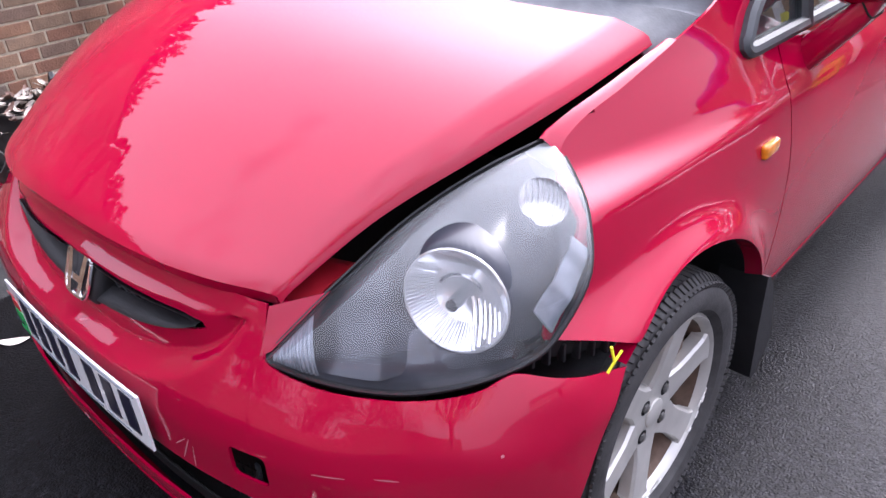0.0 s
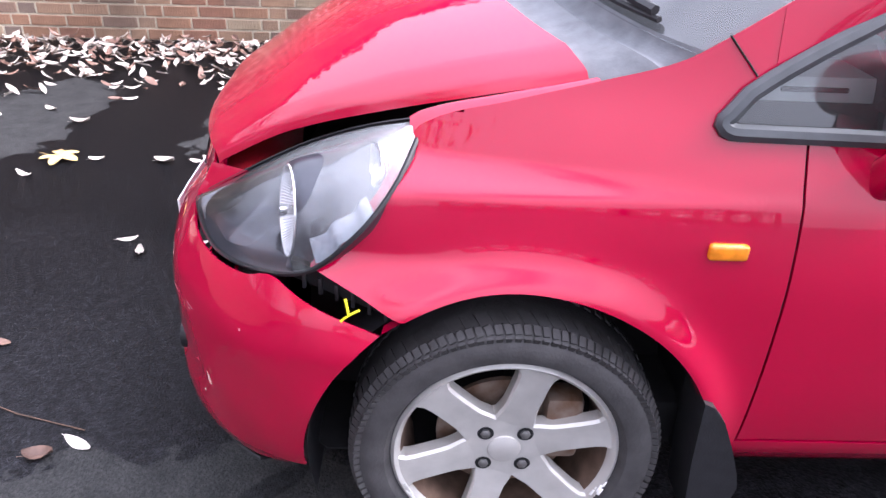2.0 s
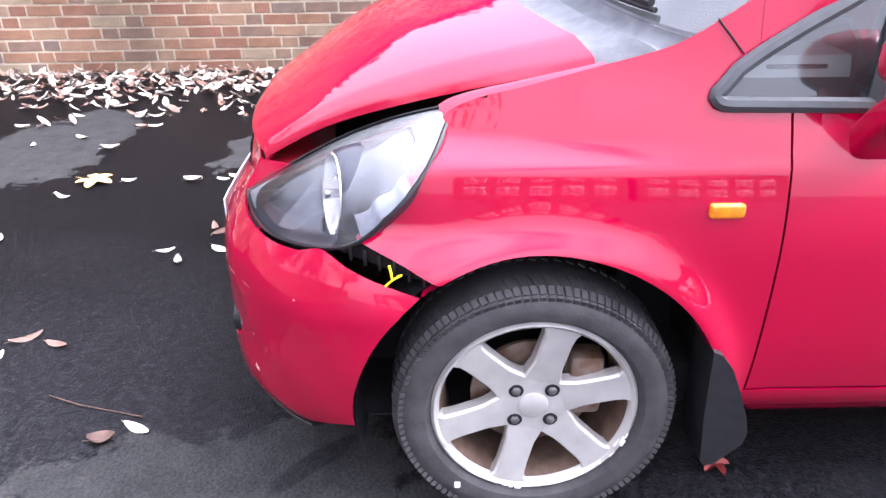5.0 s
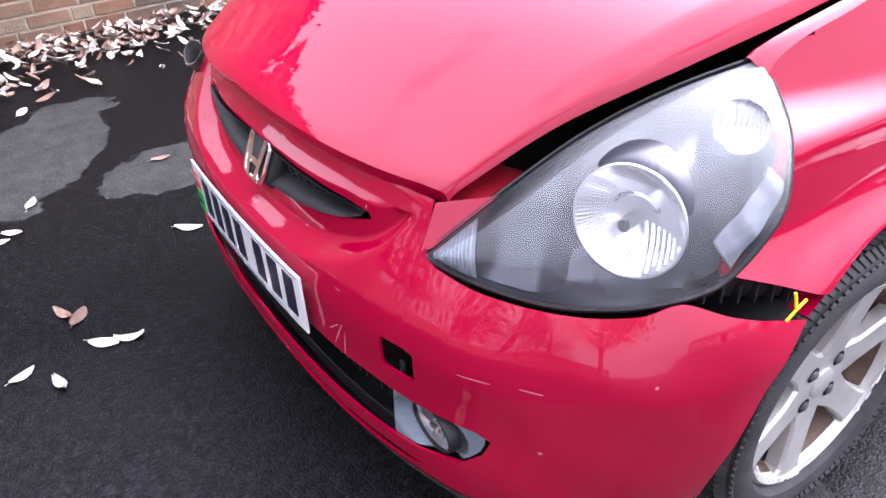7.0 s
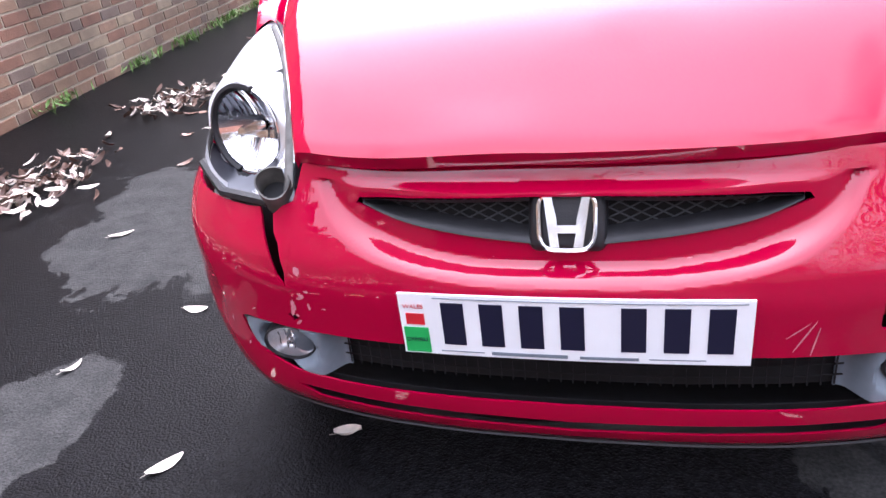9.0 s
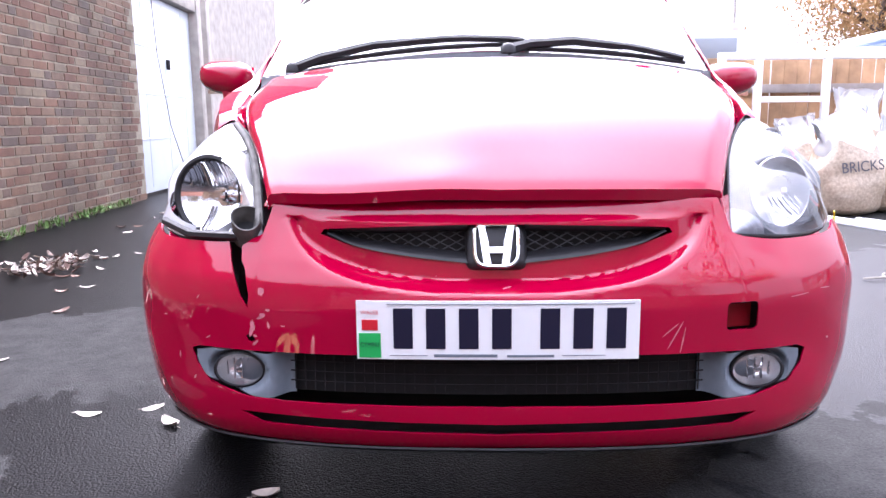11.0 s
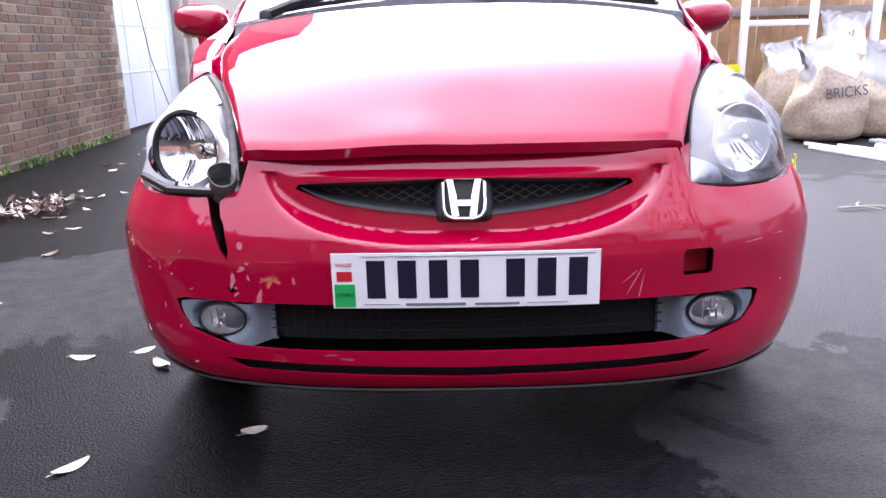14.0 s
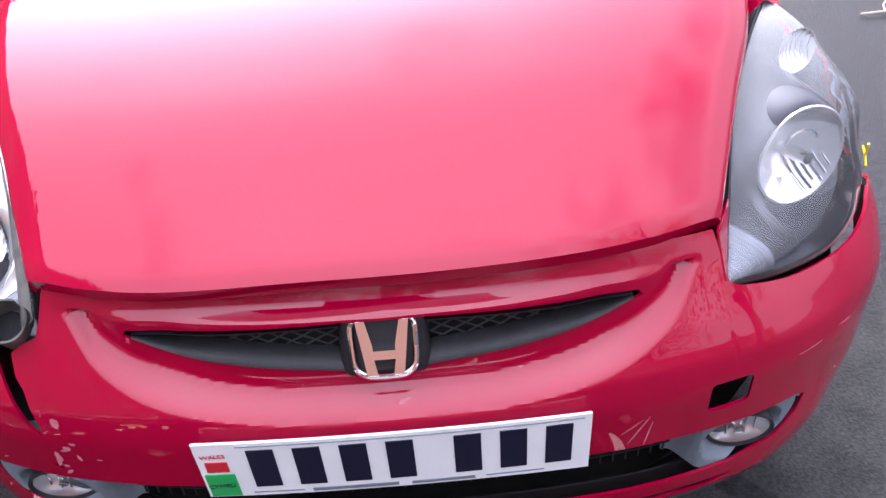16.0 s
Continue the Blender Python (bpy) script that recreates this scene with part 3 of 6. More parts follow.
lettering("WALES", 0.0105, tuple(plate_point(-0.2375, 0.492, 0.0070)), REDMARK, plate, "wording", "small red word")
lettering("CYMRU", 0.0105, tuple(plate_point(-0.2375, 0.431, 0.0085)), PLATEBLACK, plate, "wording", "small dark word")
part("lettering_bar", plate_sheet(-0.118, 0.407, 0.000, 0.4125, 0.0055), GREY, plate, "small grey bar")
part("lettering_bar", plate_sheet(0.018, 0.407, 0.105, 0.4115, 0.0055), GREY, plate, "small grey bar")
part("rule", plate_sheet(-0.20, 0.4095, -0.13, 0.4105, 0.0055), GREY, plate)
part("rule", plate_sheet(0.12, 0.4095, 0.20, 0.4105, 0.0055), GREY, plate)
part("top_rule", plate_sheet(-0.205, 0.5075, 0.252, 0.5085, 0.0055), GREY, plate)


# fog lamps
def fog_unit(sign):
    def at(x, z, back=0.0):
        p = nose(x, z) + Vector((0, back, 0))
        return Vector((sign * p.x, p.y, p.z))
    outer = spline((0.40, 0.395), (0.57, 0.396), (0.61, 0.388))
    inner = spline((0.40, 0.305), (0.50, 0.309), (0.575, 0.330), (0.605, 0.362), (0.61, 0.374))

    def skin(x, v):
        z = inner(x) + v * (outer(x) - inner(x))
        r = math.hypot((x - 0.515) / 0.064, (z - 0.355) / 0.043)
        dip = 0.028 * (1 - sstep(0.85, 1.15, r))
        step_in = 0.05 * (1 - sstep(0.405, 0.45, x))
        return at(x, z, 0.006 + dip + step_in)
    sur = part("fog_lamp_surround", grid(skin, lin(0.40, 0.61, 45), lin(0, 1, 25), thick=0.004), GREY, car, "weathered grey plastic fog lamp surround")
    c = at(0.515, 0.354, 0.016)

    def oval(bm):
        bmesh.ops.scale(bm, vec=(1.18, 1, 0.84), verts=bm.verts)
        bmesh.ops.translate(bm, vec=c, verts=bm.verts)
        return bm
    part("fog_lamp_bowl", oval(lathe([(0.022, 0.0), (0.018, 0.018), (0.006, 0.034), (0.0, 0.040), (-0.003, 0.042)], 32, "y")), REFL, sur, "fog lamp reflector")
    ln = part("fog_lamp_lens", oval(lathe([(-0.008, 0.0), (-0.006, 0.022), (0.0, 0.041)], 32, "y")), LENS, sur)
    ln.visible_shadow = False
    part("fog_lamp_ring", oval(lathe([(0.002, 0.039), (-0.005, 0.0405), (-0.004, 0.0435), (0.006, 0.0455), (0.014, 0.046)], 32, "y")), BLACK, sur)
    part("fog_bulb", oval(lathe([(-0.001, 0.0), (-0.002, 0.006), (0.008, 0.009), (0.02, 0.009)], 16, "y")), CHROME, sur)
    for k in range(5):
        fx = -0.024 + 0.012 * k
        part("fog_flute", oval(tube([(fx, 0.010, -0.026), (fx, 0.014, 0.0), (fx, 0.010, 0.026)], 0.0018, 5)), CHROME, sur)
    return sur


for sign in (1, -1):
    fog_unit(sign)
# dark mesh in the lower intake
net = bmesh.new()
for i in range(41):
    x = -0.40 + 0.80 * i / 40
    tube([nose(x, z) + Vector((0, 0.05, 0)) for z in (0.312, 0.36, 0.404)], 0.0016, 4, net, cap=False)
for z in (0.33, 0.35, 0.37, 0.39):
    tube([nose(x, z) + Vector((0, 0.05, 0)) for x in lin(-0.41, 0.41, 25)], 0.0016, 4, net, cap=False)
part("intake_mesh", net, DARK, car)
# near-black sheet paints the shade inside the intake
part("intake_shade", grid(lambda x, z: nose(x, z) + Vector((0, 0.065, 0)), lin(-0.42, 0.42, 31), lin(0.305, 0.41, 5), thick=0.003), DARK, car)

# bonnet
part("bonnet", grid(bonnet, [math.copysign(1 - (1 - abs(a)) ** 1.25, a) for a in lin(-1, 1, 91)], [-0.022, -0.015, -0.008, -0.003] + lin(0, 1, 60), thick=0.010), PAINT, car, "red bonnet, sprung open along its front edge", angle=50)


# wings, from lamp to door
wing_top = spline((0.38, 0.630), (0.46, 0.712), (0.52, 0.790), (0.562, 0.845), (0.70, 0.892), (0.82, 0.927), (0.936, 0.962), (1.007, 1.002), (1.07, 1.043), (1.10, 1.062))


def arch_z(y):
    d = ARCH_R**2 - (y - HUB_Y) ** 2
    return HUB_Z + math.sqrt(d) if d > 0 else 0.0


PUSH = 0.050
quarter_top = spline((1.010, 0.890), (1.022, 0.910), (1.051, 0.934), (1.13, 0.984), (1.217, 1.032), (1.47, 1.190), (1.80, 1.385))


def bowed(y, z, push):
    return push * math.exp(-((y - 0.74) / 0.20) ** 2) * sstep(0.68, 0.86, z)


def wing_panel(push=0.0):
    """From arch and sill up to the window line, then on to the pillar's foot."""
    ys = sorted(lin(0.395, 1.1315, 90) + lin(1.052, 1.0778, 16))
    line = 0.868

    def low(y):
        z = max(arch_z(y), 0.290)
        return max(z, 0.640 - (y - 0.395) * 0.42) if y < 0.56 else z

    def lower(y, v):
        hi = max(min(wing_top(y), line), low(y) + 0.004)
        z = low(y) + v * (hi - low(y))
        return Vector((side_x(y, z), y, z))

    def upper(y, v):
        foot = line if y < 1.012 else max(line, quarter_top(y) - 0.006)
        z = foot + v * (max(wing_top(y), foot) - foot)
        return Vector((side_x(y, z), y, z))
    bm = grid(lower, ys, lin(0, 1, 60))
    ups = [y for y in ys if 0.62 < y < 1.075]
    grid(upper, ups, lin(0, 1, 16), bm)
    bmesh.ops.remove_doubles(bm, verts=bm.verts, dist=0.0004)
    for v in bm.verts:   # bowed outward by the blow
        v.co.x += bowed(v.co.y, v.co.z, push)
    return bm


def flank_panel(y0, y1, low, high, n=24, m=30):
    return grid(lambda y, v: Vector((side_x(y, low(y) + v * (high(y) - low(y))), y, low(y) + v * (high(y) - low(y)))), lin(y0, y1, n), lin(0, 1, m))


def shell(bm, outward, t=0.006):
    """Gives a sheet an inner skin; outward points away from the car."""
    bm.normal_update()
    f = max(bm.faces, key=lambda q: q.calc_area())
    if f.normal.dot(Vector(outward)) < 0:
        bmesh.ops.reverse_faces(bm, faces=bm.faces)
    bmesh.ops.solidify(bm, geom=list(bm.faces), thickness=t)
    return bm


MIRROR_X, MIRROR_Z = {1: 0.846, -1: 0.888}, {1: 0.968, -1: 0.994}
pillar_out = spline((1.04, 0.699, 0.925), (1.075, 0.6925, 0.950), (1.13, 0.687, 0.985), (1.217, 0.682, 1.037), (1.47, 0.658, 1.200), (1.78, 0.611, 1.385))
pillar_in = spline((1.04, 0.676, 1.026), (1.075, 0.672, 1.046), (1.13, 0.668, 1.083), (1.217, 0.661, 1.138), (1.47, 0.636, 1.300), (1.78, 0.579, 1.445))
screen_edge = spline((0, 0.665, 0.835, 0.922), (0.1, 0.672, 0.930, 0.952), (0.2, 0.672, 1.020, 1.003), (0.35, 0.664, 1.160, 1.094), (0.6, 0.641, 1.400, 1.250), (1.0, 0.588, 1.760, 1.432))
for sign in (1, -1):
    flip = (lambda b: b) if sign > 0 else mirrored
    wing = part("wing", shell(flip(wing_panel(0.0 if sign > 0 else PUSH)), (sign, 0, 0), 0.006), PAINT, car, "red front wing")
    # rolled lip of the wheel arch
    part("arch_lip", flip(grid(lambda a, v: Vector((side_x(HUB_Y + ARCH_R * math.cos(a), HUB_Z + ARCH_R * math.sin(a)) - 0.003 - 0.03 * v, HUB_Y + (ARCH_R - 0.004 * v) * math.cos(a), HUB_Z + (ARCH_R - 0.004 * v) * math.sin(a))), lin(radians(3), radians(128), 40), lin(0, 1, 4))), PAINT, wing)
    # black liner inside the arch
    part("arch_liner", flip(lathe([(0.50, 0.345), (0.60, 0.350), (0.70, 0.350), (0.775, 0.349)], 40, "x", at=(0, HUB_Y, HUB_Z), span=(-12, 196))), BLACK, car)
    part("liner_wall", flip(grid(lambda y, z: Vector((0.50, y, z)), lin(0.35, 1.12, 6), lin(0.12, 0.66, 6), thick=0.004)), DARK, car)
    # door, rear door and quarter
    door = part("front_door", shell(flip(flank_panel(1.136, 2.14, lambda y: 0.318, lambda y: 0.870 + 0.02 * (y - 1.13))), (sign, 0, 0)), PAINT, car, "red front door")
    part("door_handle", flip(tube([(side_x(1.98, 0.74) + 0.004, 1.93, 0.745), (side_x(2.0, 0.74) + 0.035, 1.98, 0.75), (side_x(2.0, 0.74) + 0.035, 2.05, 0.752), (side_x(2.0, 0.74) + 0.004, 2.10, 0.75)], 0.011)), PAINT, door)
    part("rear_door", shell(flip(flank_panel(2.148, 2.86, lambda y: 0.318 + 0.0 * y, lambda y: 0.89 + 0.02 * (y - 2.14))), (sign, 0, 0)), PAINT, car)
    part("rear_quarter", shell(flip(flank_panel(2.866, 3.78, lambda y: max(0.32, arch_z(y - REAR_Y + HUB_Y)), lambda y: 0.905 + 0.01 * y, n=40)), (sign, 0, 0)), PAINT, car)
    part("sill", flip(grid(lambda y, v: Vector((flank(0.315) - 0.005 - 0.06 * v**1.6, y, 0.312 - 0.095 * v)), lin(1.085, 2.82, 30), lin(0, 1, 8), thick=0.005)), PAINT, car)
    # mud flap
    flap = prism([(1.038, 0.440), (1.056, 0.432), (1.080, 0.400), (1.104, 0.345), (1.126, 0.285), (1.134, 0.250), (1.128, 0.222), (1.080, 0.172), (1.062, 0.168), (1.052, 0.180), (1.042, 0.300)], 0.720, 0.818, axis="x")
    part("mud_flap", flip(flap), BLACK, car, "black rubber mud flap", angle=60)
    # gutter between wing and bonnet
    def wing_rim(y):
        z = wing_top(y)
        return Vector((side_x(y, z) + bowed(y, z, 0.0 if sign > 0 else PUSH), y, z))

    def wing_crown(t, v):
        """From the wing's rim inward, dipping under the bonnet's edge."""
        a, b = wing_rim(0.575 + 0.25 * t), Vector(bonnet_edge(0.625 + 0.375 * t)) + Vector((0.006, 0, -0.012))
        return a.lerp(b, v) + Vector((0, 0, 0.006 * math.sin(math.pi * v) - 0.030 * sstep(0.55, 1.0, v)))
    part("wing_crown", flip(grid(wing_crown, lin(-0.12, 1, 22), lin(0, 1, 12))), PAINT, wing)
    part("wing_shoulder", flip(grid(lambda t, v: wing_rim(0.825 + 0.25 * t).lerp(Vector(screen_edge(max(0.0, -0.01 + 0.262 * t))) + Vector((0, 0, -0.004)), v) + Vector((0, 0, 0.003 * math.sin(math.pi * v))), lin(0, 1, 20), lin(0, 1, 6))), PAINT, wing)
    part("panel_seam", flip(tube([(side_x(1.0, 1.0) + 0.001, 1.000, 1.002), (side_x(1.03, 0.97) + 0.0015, 1.026, 0.972), (side_x(1.05, 0.94) + 0.0015, 1.046, 0.948)], 0.0016, 5)), DARK, wing)
    # side repeater
    rep = bmesh.new()
    box(0.016, 0.062, 0.028, (side_x(1.03, 0.70) + 0.002, 1.030, 0.703), 0.007, rep, seg=3)
    part("side_repeater", flip(rep), AMBER, car, "amber side repeater")
    # windscreen pillar
    pil = part("windscreen_pillar", flip(grid(lambda y, v: Vector((pillar_out(y)[0] + (pillar_in(y)[0] - pillar_out(y)[0]) * v + 0.006 * sstep(1.08, 1.25, y) * math.sin(math.pi * v), y, pillar_out(y)[1] + (pillar_in(y)[1] - pillar_out(y)[1]) * v)), lin(1.0725, 1.78, 34), lin(0, 1, 10), thick=0.008)), PAINT, car)
    # quarter light: frame and glass
    low_line = lambda y: 0.872 - 0.015 * (y - 1.0)
    high_line = quarter_top

    def win_x(z):
        return 0.717 - min(z - 0.86, 0.24) * 0.25 - max(z - 1.10, 0) * 0.16
    part("window_trim", flip(tube([(win_x(low_line(y)) + 0.002, y, low_line(y) - 0.002) for y in lin(2.1, 1.03, 24)] + [(0.7155, 1.018, 0.8705), (0.7145, 1.009, 0.874), (0.7125, 1.004, 0.881), (0.7105, 1.006, 0.888)] + [(win_x(high_line(y)) + 0.002, y, high_line(y)) for y in lin(1.012, 1.75, 30)], 0.014, 8)), TRIM, car, "dark rubber window trim")
    part("window_pillar", flip(tube([(win_x(0.86) + 0.001, 1.275, 0.86), (win_x(0.95) + 0.001, 1.288, 0.95), (win_x(1.07) + 0.001, 1.31, 1.07)], 0.016, 8)), TRIM, car)
    g = part("side_window", flip(grid(lambda y, v: Vector((win_x(low_line(y) + v * (high_line(y) - low_line(y))) - 0.006, y, low_line(y) + v * (high_line(y) - low_line(y)))), lin(1.012, 1.80, 30), lin(0, 1, 6))), GLASS, car)
    g2 = part("side_window", flip(grid(lambda y, v: Vector((win_x(0.86 + v * 0.50) - 0.006, y, 0.86 + v * 0.50)), lin(1.80, 3.0, 12), lin(0, 1, 6))), GLASS, car)
    part("centre_pillar", flip(tube([(win_x(0.86), 2.14, 0.87), (win_x(1.36), 2.16, 1.40)], 0.03, 8)), TRIM, car)
    part("rear_pillar", flip(grid(lambda v, w: Vector((win_x(0.86 + w * 0.56), 3.0 + 0.75 * v - 0.18 * w * v, 0.86 + w * 0.56)), lin(0, 1, 8), lin(0, 1, 8), thick=0.01)), PAINT, car)
    # door mirror
    mir = bmesh.new()
    bmesh.ops.create_uvsphere(mir, u_segments=28, v_segments=18, radius=1)
    for v in mir.verts:
        c = v.co
        x, z = math.copysign(abs(c.x) ** 0.7, c.x), math.copysign(abs(c.z) ** 0.75, c.z)
        y = c.y if c.y < 0 else min(c.y, 0.25)
        v.co = Vector((MIRROR_X[sign] + 0.100 * x, 1.325 + 0.105 * y + 0.03 * x, MIRROR_Z[sign] + 0.058 * z * (1 - 0.12 * x) + 0.010 * x))
    mirror = part("door_mirror", flip(mir), PAINT, car, "red door mirror")
    stalk = spline((0.0, 0.732, 1.274, 0.806, 0.044, 0.036), (0.45, 0.780, 1.277, 0.860, 0.045, 0.032), (0.8, MIRROR_X[sign] - 0.025, 1.285, 0.908, 0.043, 0.028), (1.0, MIRROR_X[sign] - 0.012, 1.292, MIRROR_Z[sign] - 0.025, 0.042, 0.030))

    def stalk_at(a, t):
        x, y, z, wy, wz = stalk(t)
        c, q = math.cos(a), math.sin(a)
        c, q = math.copysign(abs(c) ** 0.5, c), math.copysign(abs(q) ** 0.5, q)
        return Vector((x + 0.5 * wz * q, y + wy * c, z - 0.75 * wz * q))
    part("mirror_stalk", flip(grid(stalk_at, lin(0, 2 * math.pi, 33), lin(0, 1, 14))), PAINT, mirror)
    part("mirror_seam", flip(tube([stalk_at(a, 0.83) * 1.0 + Vector((0.001 * math.sin(a), 0.001 * math.cos(a), 0)) for a in lin(0, 2 * math.pi, 33)], 0.0018, 5, cap=False)), DARK, mirror)
    part("mirror_glass", flip(grid(lambda x, z: Vector((x, 1.358 + 0.0 * x, z)), lin(MIRROR_X[sign] - 0.087, MIRROR_X[sign] + 0.083, 8), lin(MIRROR_Z[sign] - 0.052, MIRROR_Z[sign] + 0.038, 6), thick=0.002)), CHROME, mirror)

# windscreen, roof, tail
screen_top = spline((0, 1.63, 1.503), (0.3, 1.66, 1.490), (0.59, 1.76, 1.437))


screen_mid = spline((0, 0.79, 1.012), (0.25, 0.985, 1.137), (0.5, 1.19, 1.265), (0.75, 1.40, 1.390), (1.0, 1.63, 1.500))


def screen(u, v):
    """The windscreen's skin: u from -1 to 1 across, v from its foot to the roof."""
    e, m = screen_edge(v), screen_mid(v)
    k = abs(u) ** 2.1
    return Vector((u * e[0], m[0] + (e[1] - m[0]) * k, m[1] + (e[2] - m[1]) * k))


def foot(u):
    """Where the glass leaves the scuttle."""
    return 0.015 + 0.125 * abs(u) ** 3


part("windscreen", grid(lambda u, v: screen(u, v + (1 - v) * foot(u)), lin(-1, 1, 41), lin(0.0, 1, 24)), SCREEN, car)
part("roof", grid(lambda u, v: Vector((u * (0.595 - 0.05 * v), screen_top(abs(u) * 0.59)[0] + v * (3.45 - 1.64), screen_top(abs(u) * 0.59)[1] + 0.035 * math.sin(math.pi * min(v, 0.8)) - 0.02 * v)), lin(-1, 1, 21), lin(0, 1, 20), thick=0.01), PAINT, car)
part("tailgate", grid(lambda u, v: Vector((u * (0.525 + 0.20 * v**0.6), 3.45 + 0.33 * v**0.7 - 0.06 * u * u, 1.46 - 1.15 * v)), lin(-1, 1, 15), lin(0, 1, 16), thick=0.01), PAINT, car)
part("underbody", box(1.30, 2.9, 0.12, (0, 2.2, 0.24), 0.03), DARK, car)
part("engine", box(0.86, 0.50, 0.30, (0, 0.56, 0.52), 0.05), DARK, car)
part("bulkhead", box(1.2, 0.03, 0.55, (0, 0.92, 0.62), 0.005), DARK, car)
# scuttle below the windscreen, wipers
part("scuttle", grid(lambda u, v: (bonnet(u, 1.0) + Vector((0, -0.015, -0.016))).lerp(screen(u, foot(u) + 0.01) + Vector((0, -0.004, 0.001)), v) - Vector((0, 0, 0.014 * math.sin(math.pi * v) + 0.010 * sstep(0.70, 0.78, v) * (1 - sstep(0.92, 1.0, v)))), lin(-1.0, 1.0, 61), lin(0, 1, 21), thick=0.004), COWL, car, "grey faded scuttle panel")


def wiper(name, x0, x1, lift):
    def on(t, up):
        u = (x0 + (x1 - x0) * t) / 0.66
        return screen(u, foot(u) + 0.012 + lift * t) + Vector((0, -0.010, up))
    arm = part(name, tube([on(0.0, 0.004) + Vector((0, -0.03, 0)), on(0.12, 0.022), on(0.35, 0.034), on(0.62, 0.030)], lambda t: 0.015 - 0.005 * t, 6), BLACK, car, "black wiper arm")
    part("wiper_spindle", lathe([(0.0, 0.022), (0.018, 0.020), (0.026, 0.012), (0.028, 0.0)], 16, "z", at=on(0.0, -0.006) + Vector((0, -0.03, 0))), BLACK, arm)
    part("wiper_bow", tube([on(t, 0.018 + 0.014 * math.sin(math.pi * t)) for t in lin(0.2, 0.98, 10)], 0.009, 6), BLACK, arm)
    part("wiper_blade", tube([on(t, 0.008) for t in lin(0.08, 1.0, 16)], lambda t: 0.0075 - 0.002 * abs(2 * t - 1), 6), BLACK, arm)


wiper("wiper", -0.54, 0.12, 0.030)
wiper("wiper", 0.06, 0.57, 0.016)
# louvres moulded into the scuttle
for sx in (1, -1):
    for k in range(9):
        u = sx * (0.16 + 0.035 * k)
        a, b = bonnet(u, 1.0) + Vector((0, -0.015, -0.010)), screen(u, foot(u) + 0.01)
        part("scuttle_louvre", tube([a.lerp(b, q) - Vector((0, 0, 0.014 * math.sin(math.pi * q) - 0.001)) for q in (0.22, 0.36, 0.52)], 0.0035, 5), BLACK, car)
# cabin
part("dashboard", grid(lambda u, v: Vector((u * 0.62, 0.93 + 0.42 * v, 0.90 + 0.10 * math.sin(1.6 * v) - 0.35 * sstep(0.8, 1, v))), lin(-1, 1, 15), lin(0, 1, 14), thick=0.01), INTERIOR, car)
for sx in (1, -1):
    seat = part("front_seat", box(0.46, 0.13, 0.62, (sx * 0.34, 2.05, 0.80), 0.05, rot=(-14, 0, 0), seg=4), SEATCLOTH, car)
    part("headrest", box(0.25, 0.09, 0.17, (sx * 0.34, 2.15, 1.20), 0.035, rot=(-10, 0, 0), seg=4), SEATCLOTH, seat)
    part("seat_cushion", box(0.48, 0.50, 0.16, (sx * 0.34, 1.78, 0.50), 0.05, seg=4), SEATCLOTH, seat)
part("rear_bench", box(1.15, 0.16, 0.65, (0, 2.95, 0.85), 0.05, rot=(-14, 0, 0), seg=4), SEATCLOTH, car)
part("steering_wheel", lathe([(0.014 * math.cos(a), 0.175 + 0.014 * math.sin(a)) for a in lin(0, 2 * math.pi, 9)], 36, "y"), INTERIOR, car).matrix_local = pose(-0.34, 1.45, 0.93, -25)
part("paper", grid(lambda u, v: Vector((0.36 + 0.20 * u, 1.08 + 0.14 * v, 0.952 + 0.03 * v)), lin(-1, 1, 4), lin(0, 1, 4), thick=0.001), PAPER, car, "white sheet lying on the dashboard")


for sx in (1, -1):
    panel = part("demister_panel", prism([(sx * 0.60, 1.085), (sx * 0.60, 1.285), (sx * 0.48, 1.285), (sx * 0.48, 1.13)], 0.885, 0.925, axis="z"), PAPER, car, "pale dashboard corner")
    part("demister_slot", box(0.006, 0.11, 0.008, (sx * 0.601, 1.185, 0.905), 0.002), DARK, panel)
    part("quarter_speaker", lathe([(0.0, 0.045), (0.02, 0.045), (0.04, 0.02), (0.045, 0.0)], 20, "z", at=(sx * 0.62, 1.33, 0.88)), SEATCLOTH, car)


# headlamps
lamp_low = spline((0, 0.460, 0.138, 0.617), (0.14, 0.53, 0.158, 0.611), (0.32, 0.635, 0.212, 0.606), (0.47, 0.715, 0.297, 0.614), (0.60, 0.757, 0.388, 0.638), (0.72, 0.760, 0.460, 0.700), (0.85, 0.722, 0.520, 0.770), (1.0, 0.634, 0.563, 0.845))
lamp_high = spline((0, 0.460, 0.138, 0.617), (0.25, 0.492, 0.252, 0.690), (0.5, 0.528, 0.365, 0.757), (0.75, 0.578, 0.470, 0.808), (1.0, 0.634, 0.563, 0.845))


def lamp(u, v, depth=0.0, full=0.045):
    """The lamp's face; depth sinks it."""
    p, q = Vector(lamp_low(u)), Vector(lamp_high(u))
    out = Vector((0.62, -0.68, 0.40)).normalized()
    knob = 0.014 * math.exp(-((u - 0.70) / 0.065) ** 2 - ((v - 0.12) / 0.11) ** 2) if full and not depth else 0.0
    return p.lerp(q, v) + out * (full * math.sin(math.pi * v) * math.sin(math.pi * u) ** 0.7 - depth) + Vector((knob, -0.3 * knob, 0))


LAMP_OUT = Vector((0.62, -0.68, 0.40)).normalized()


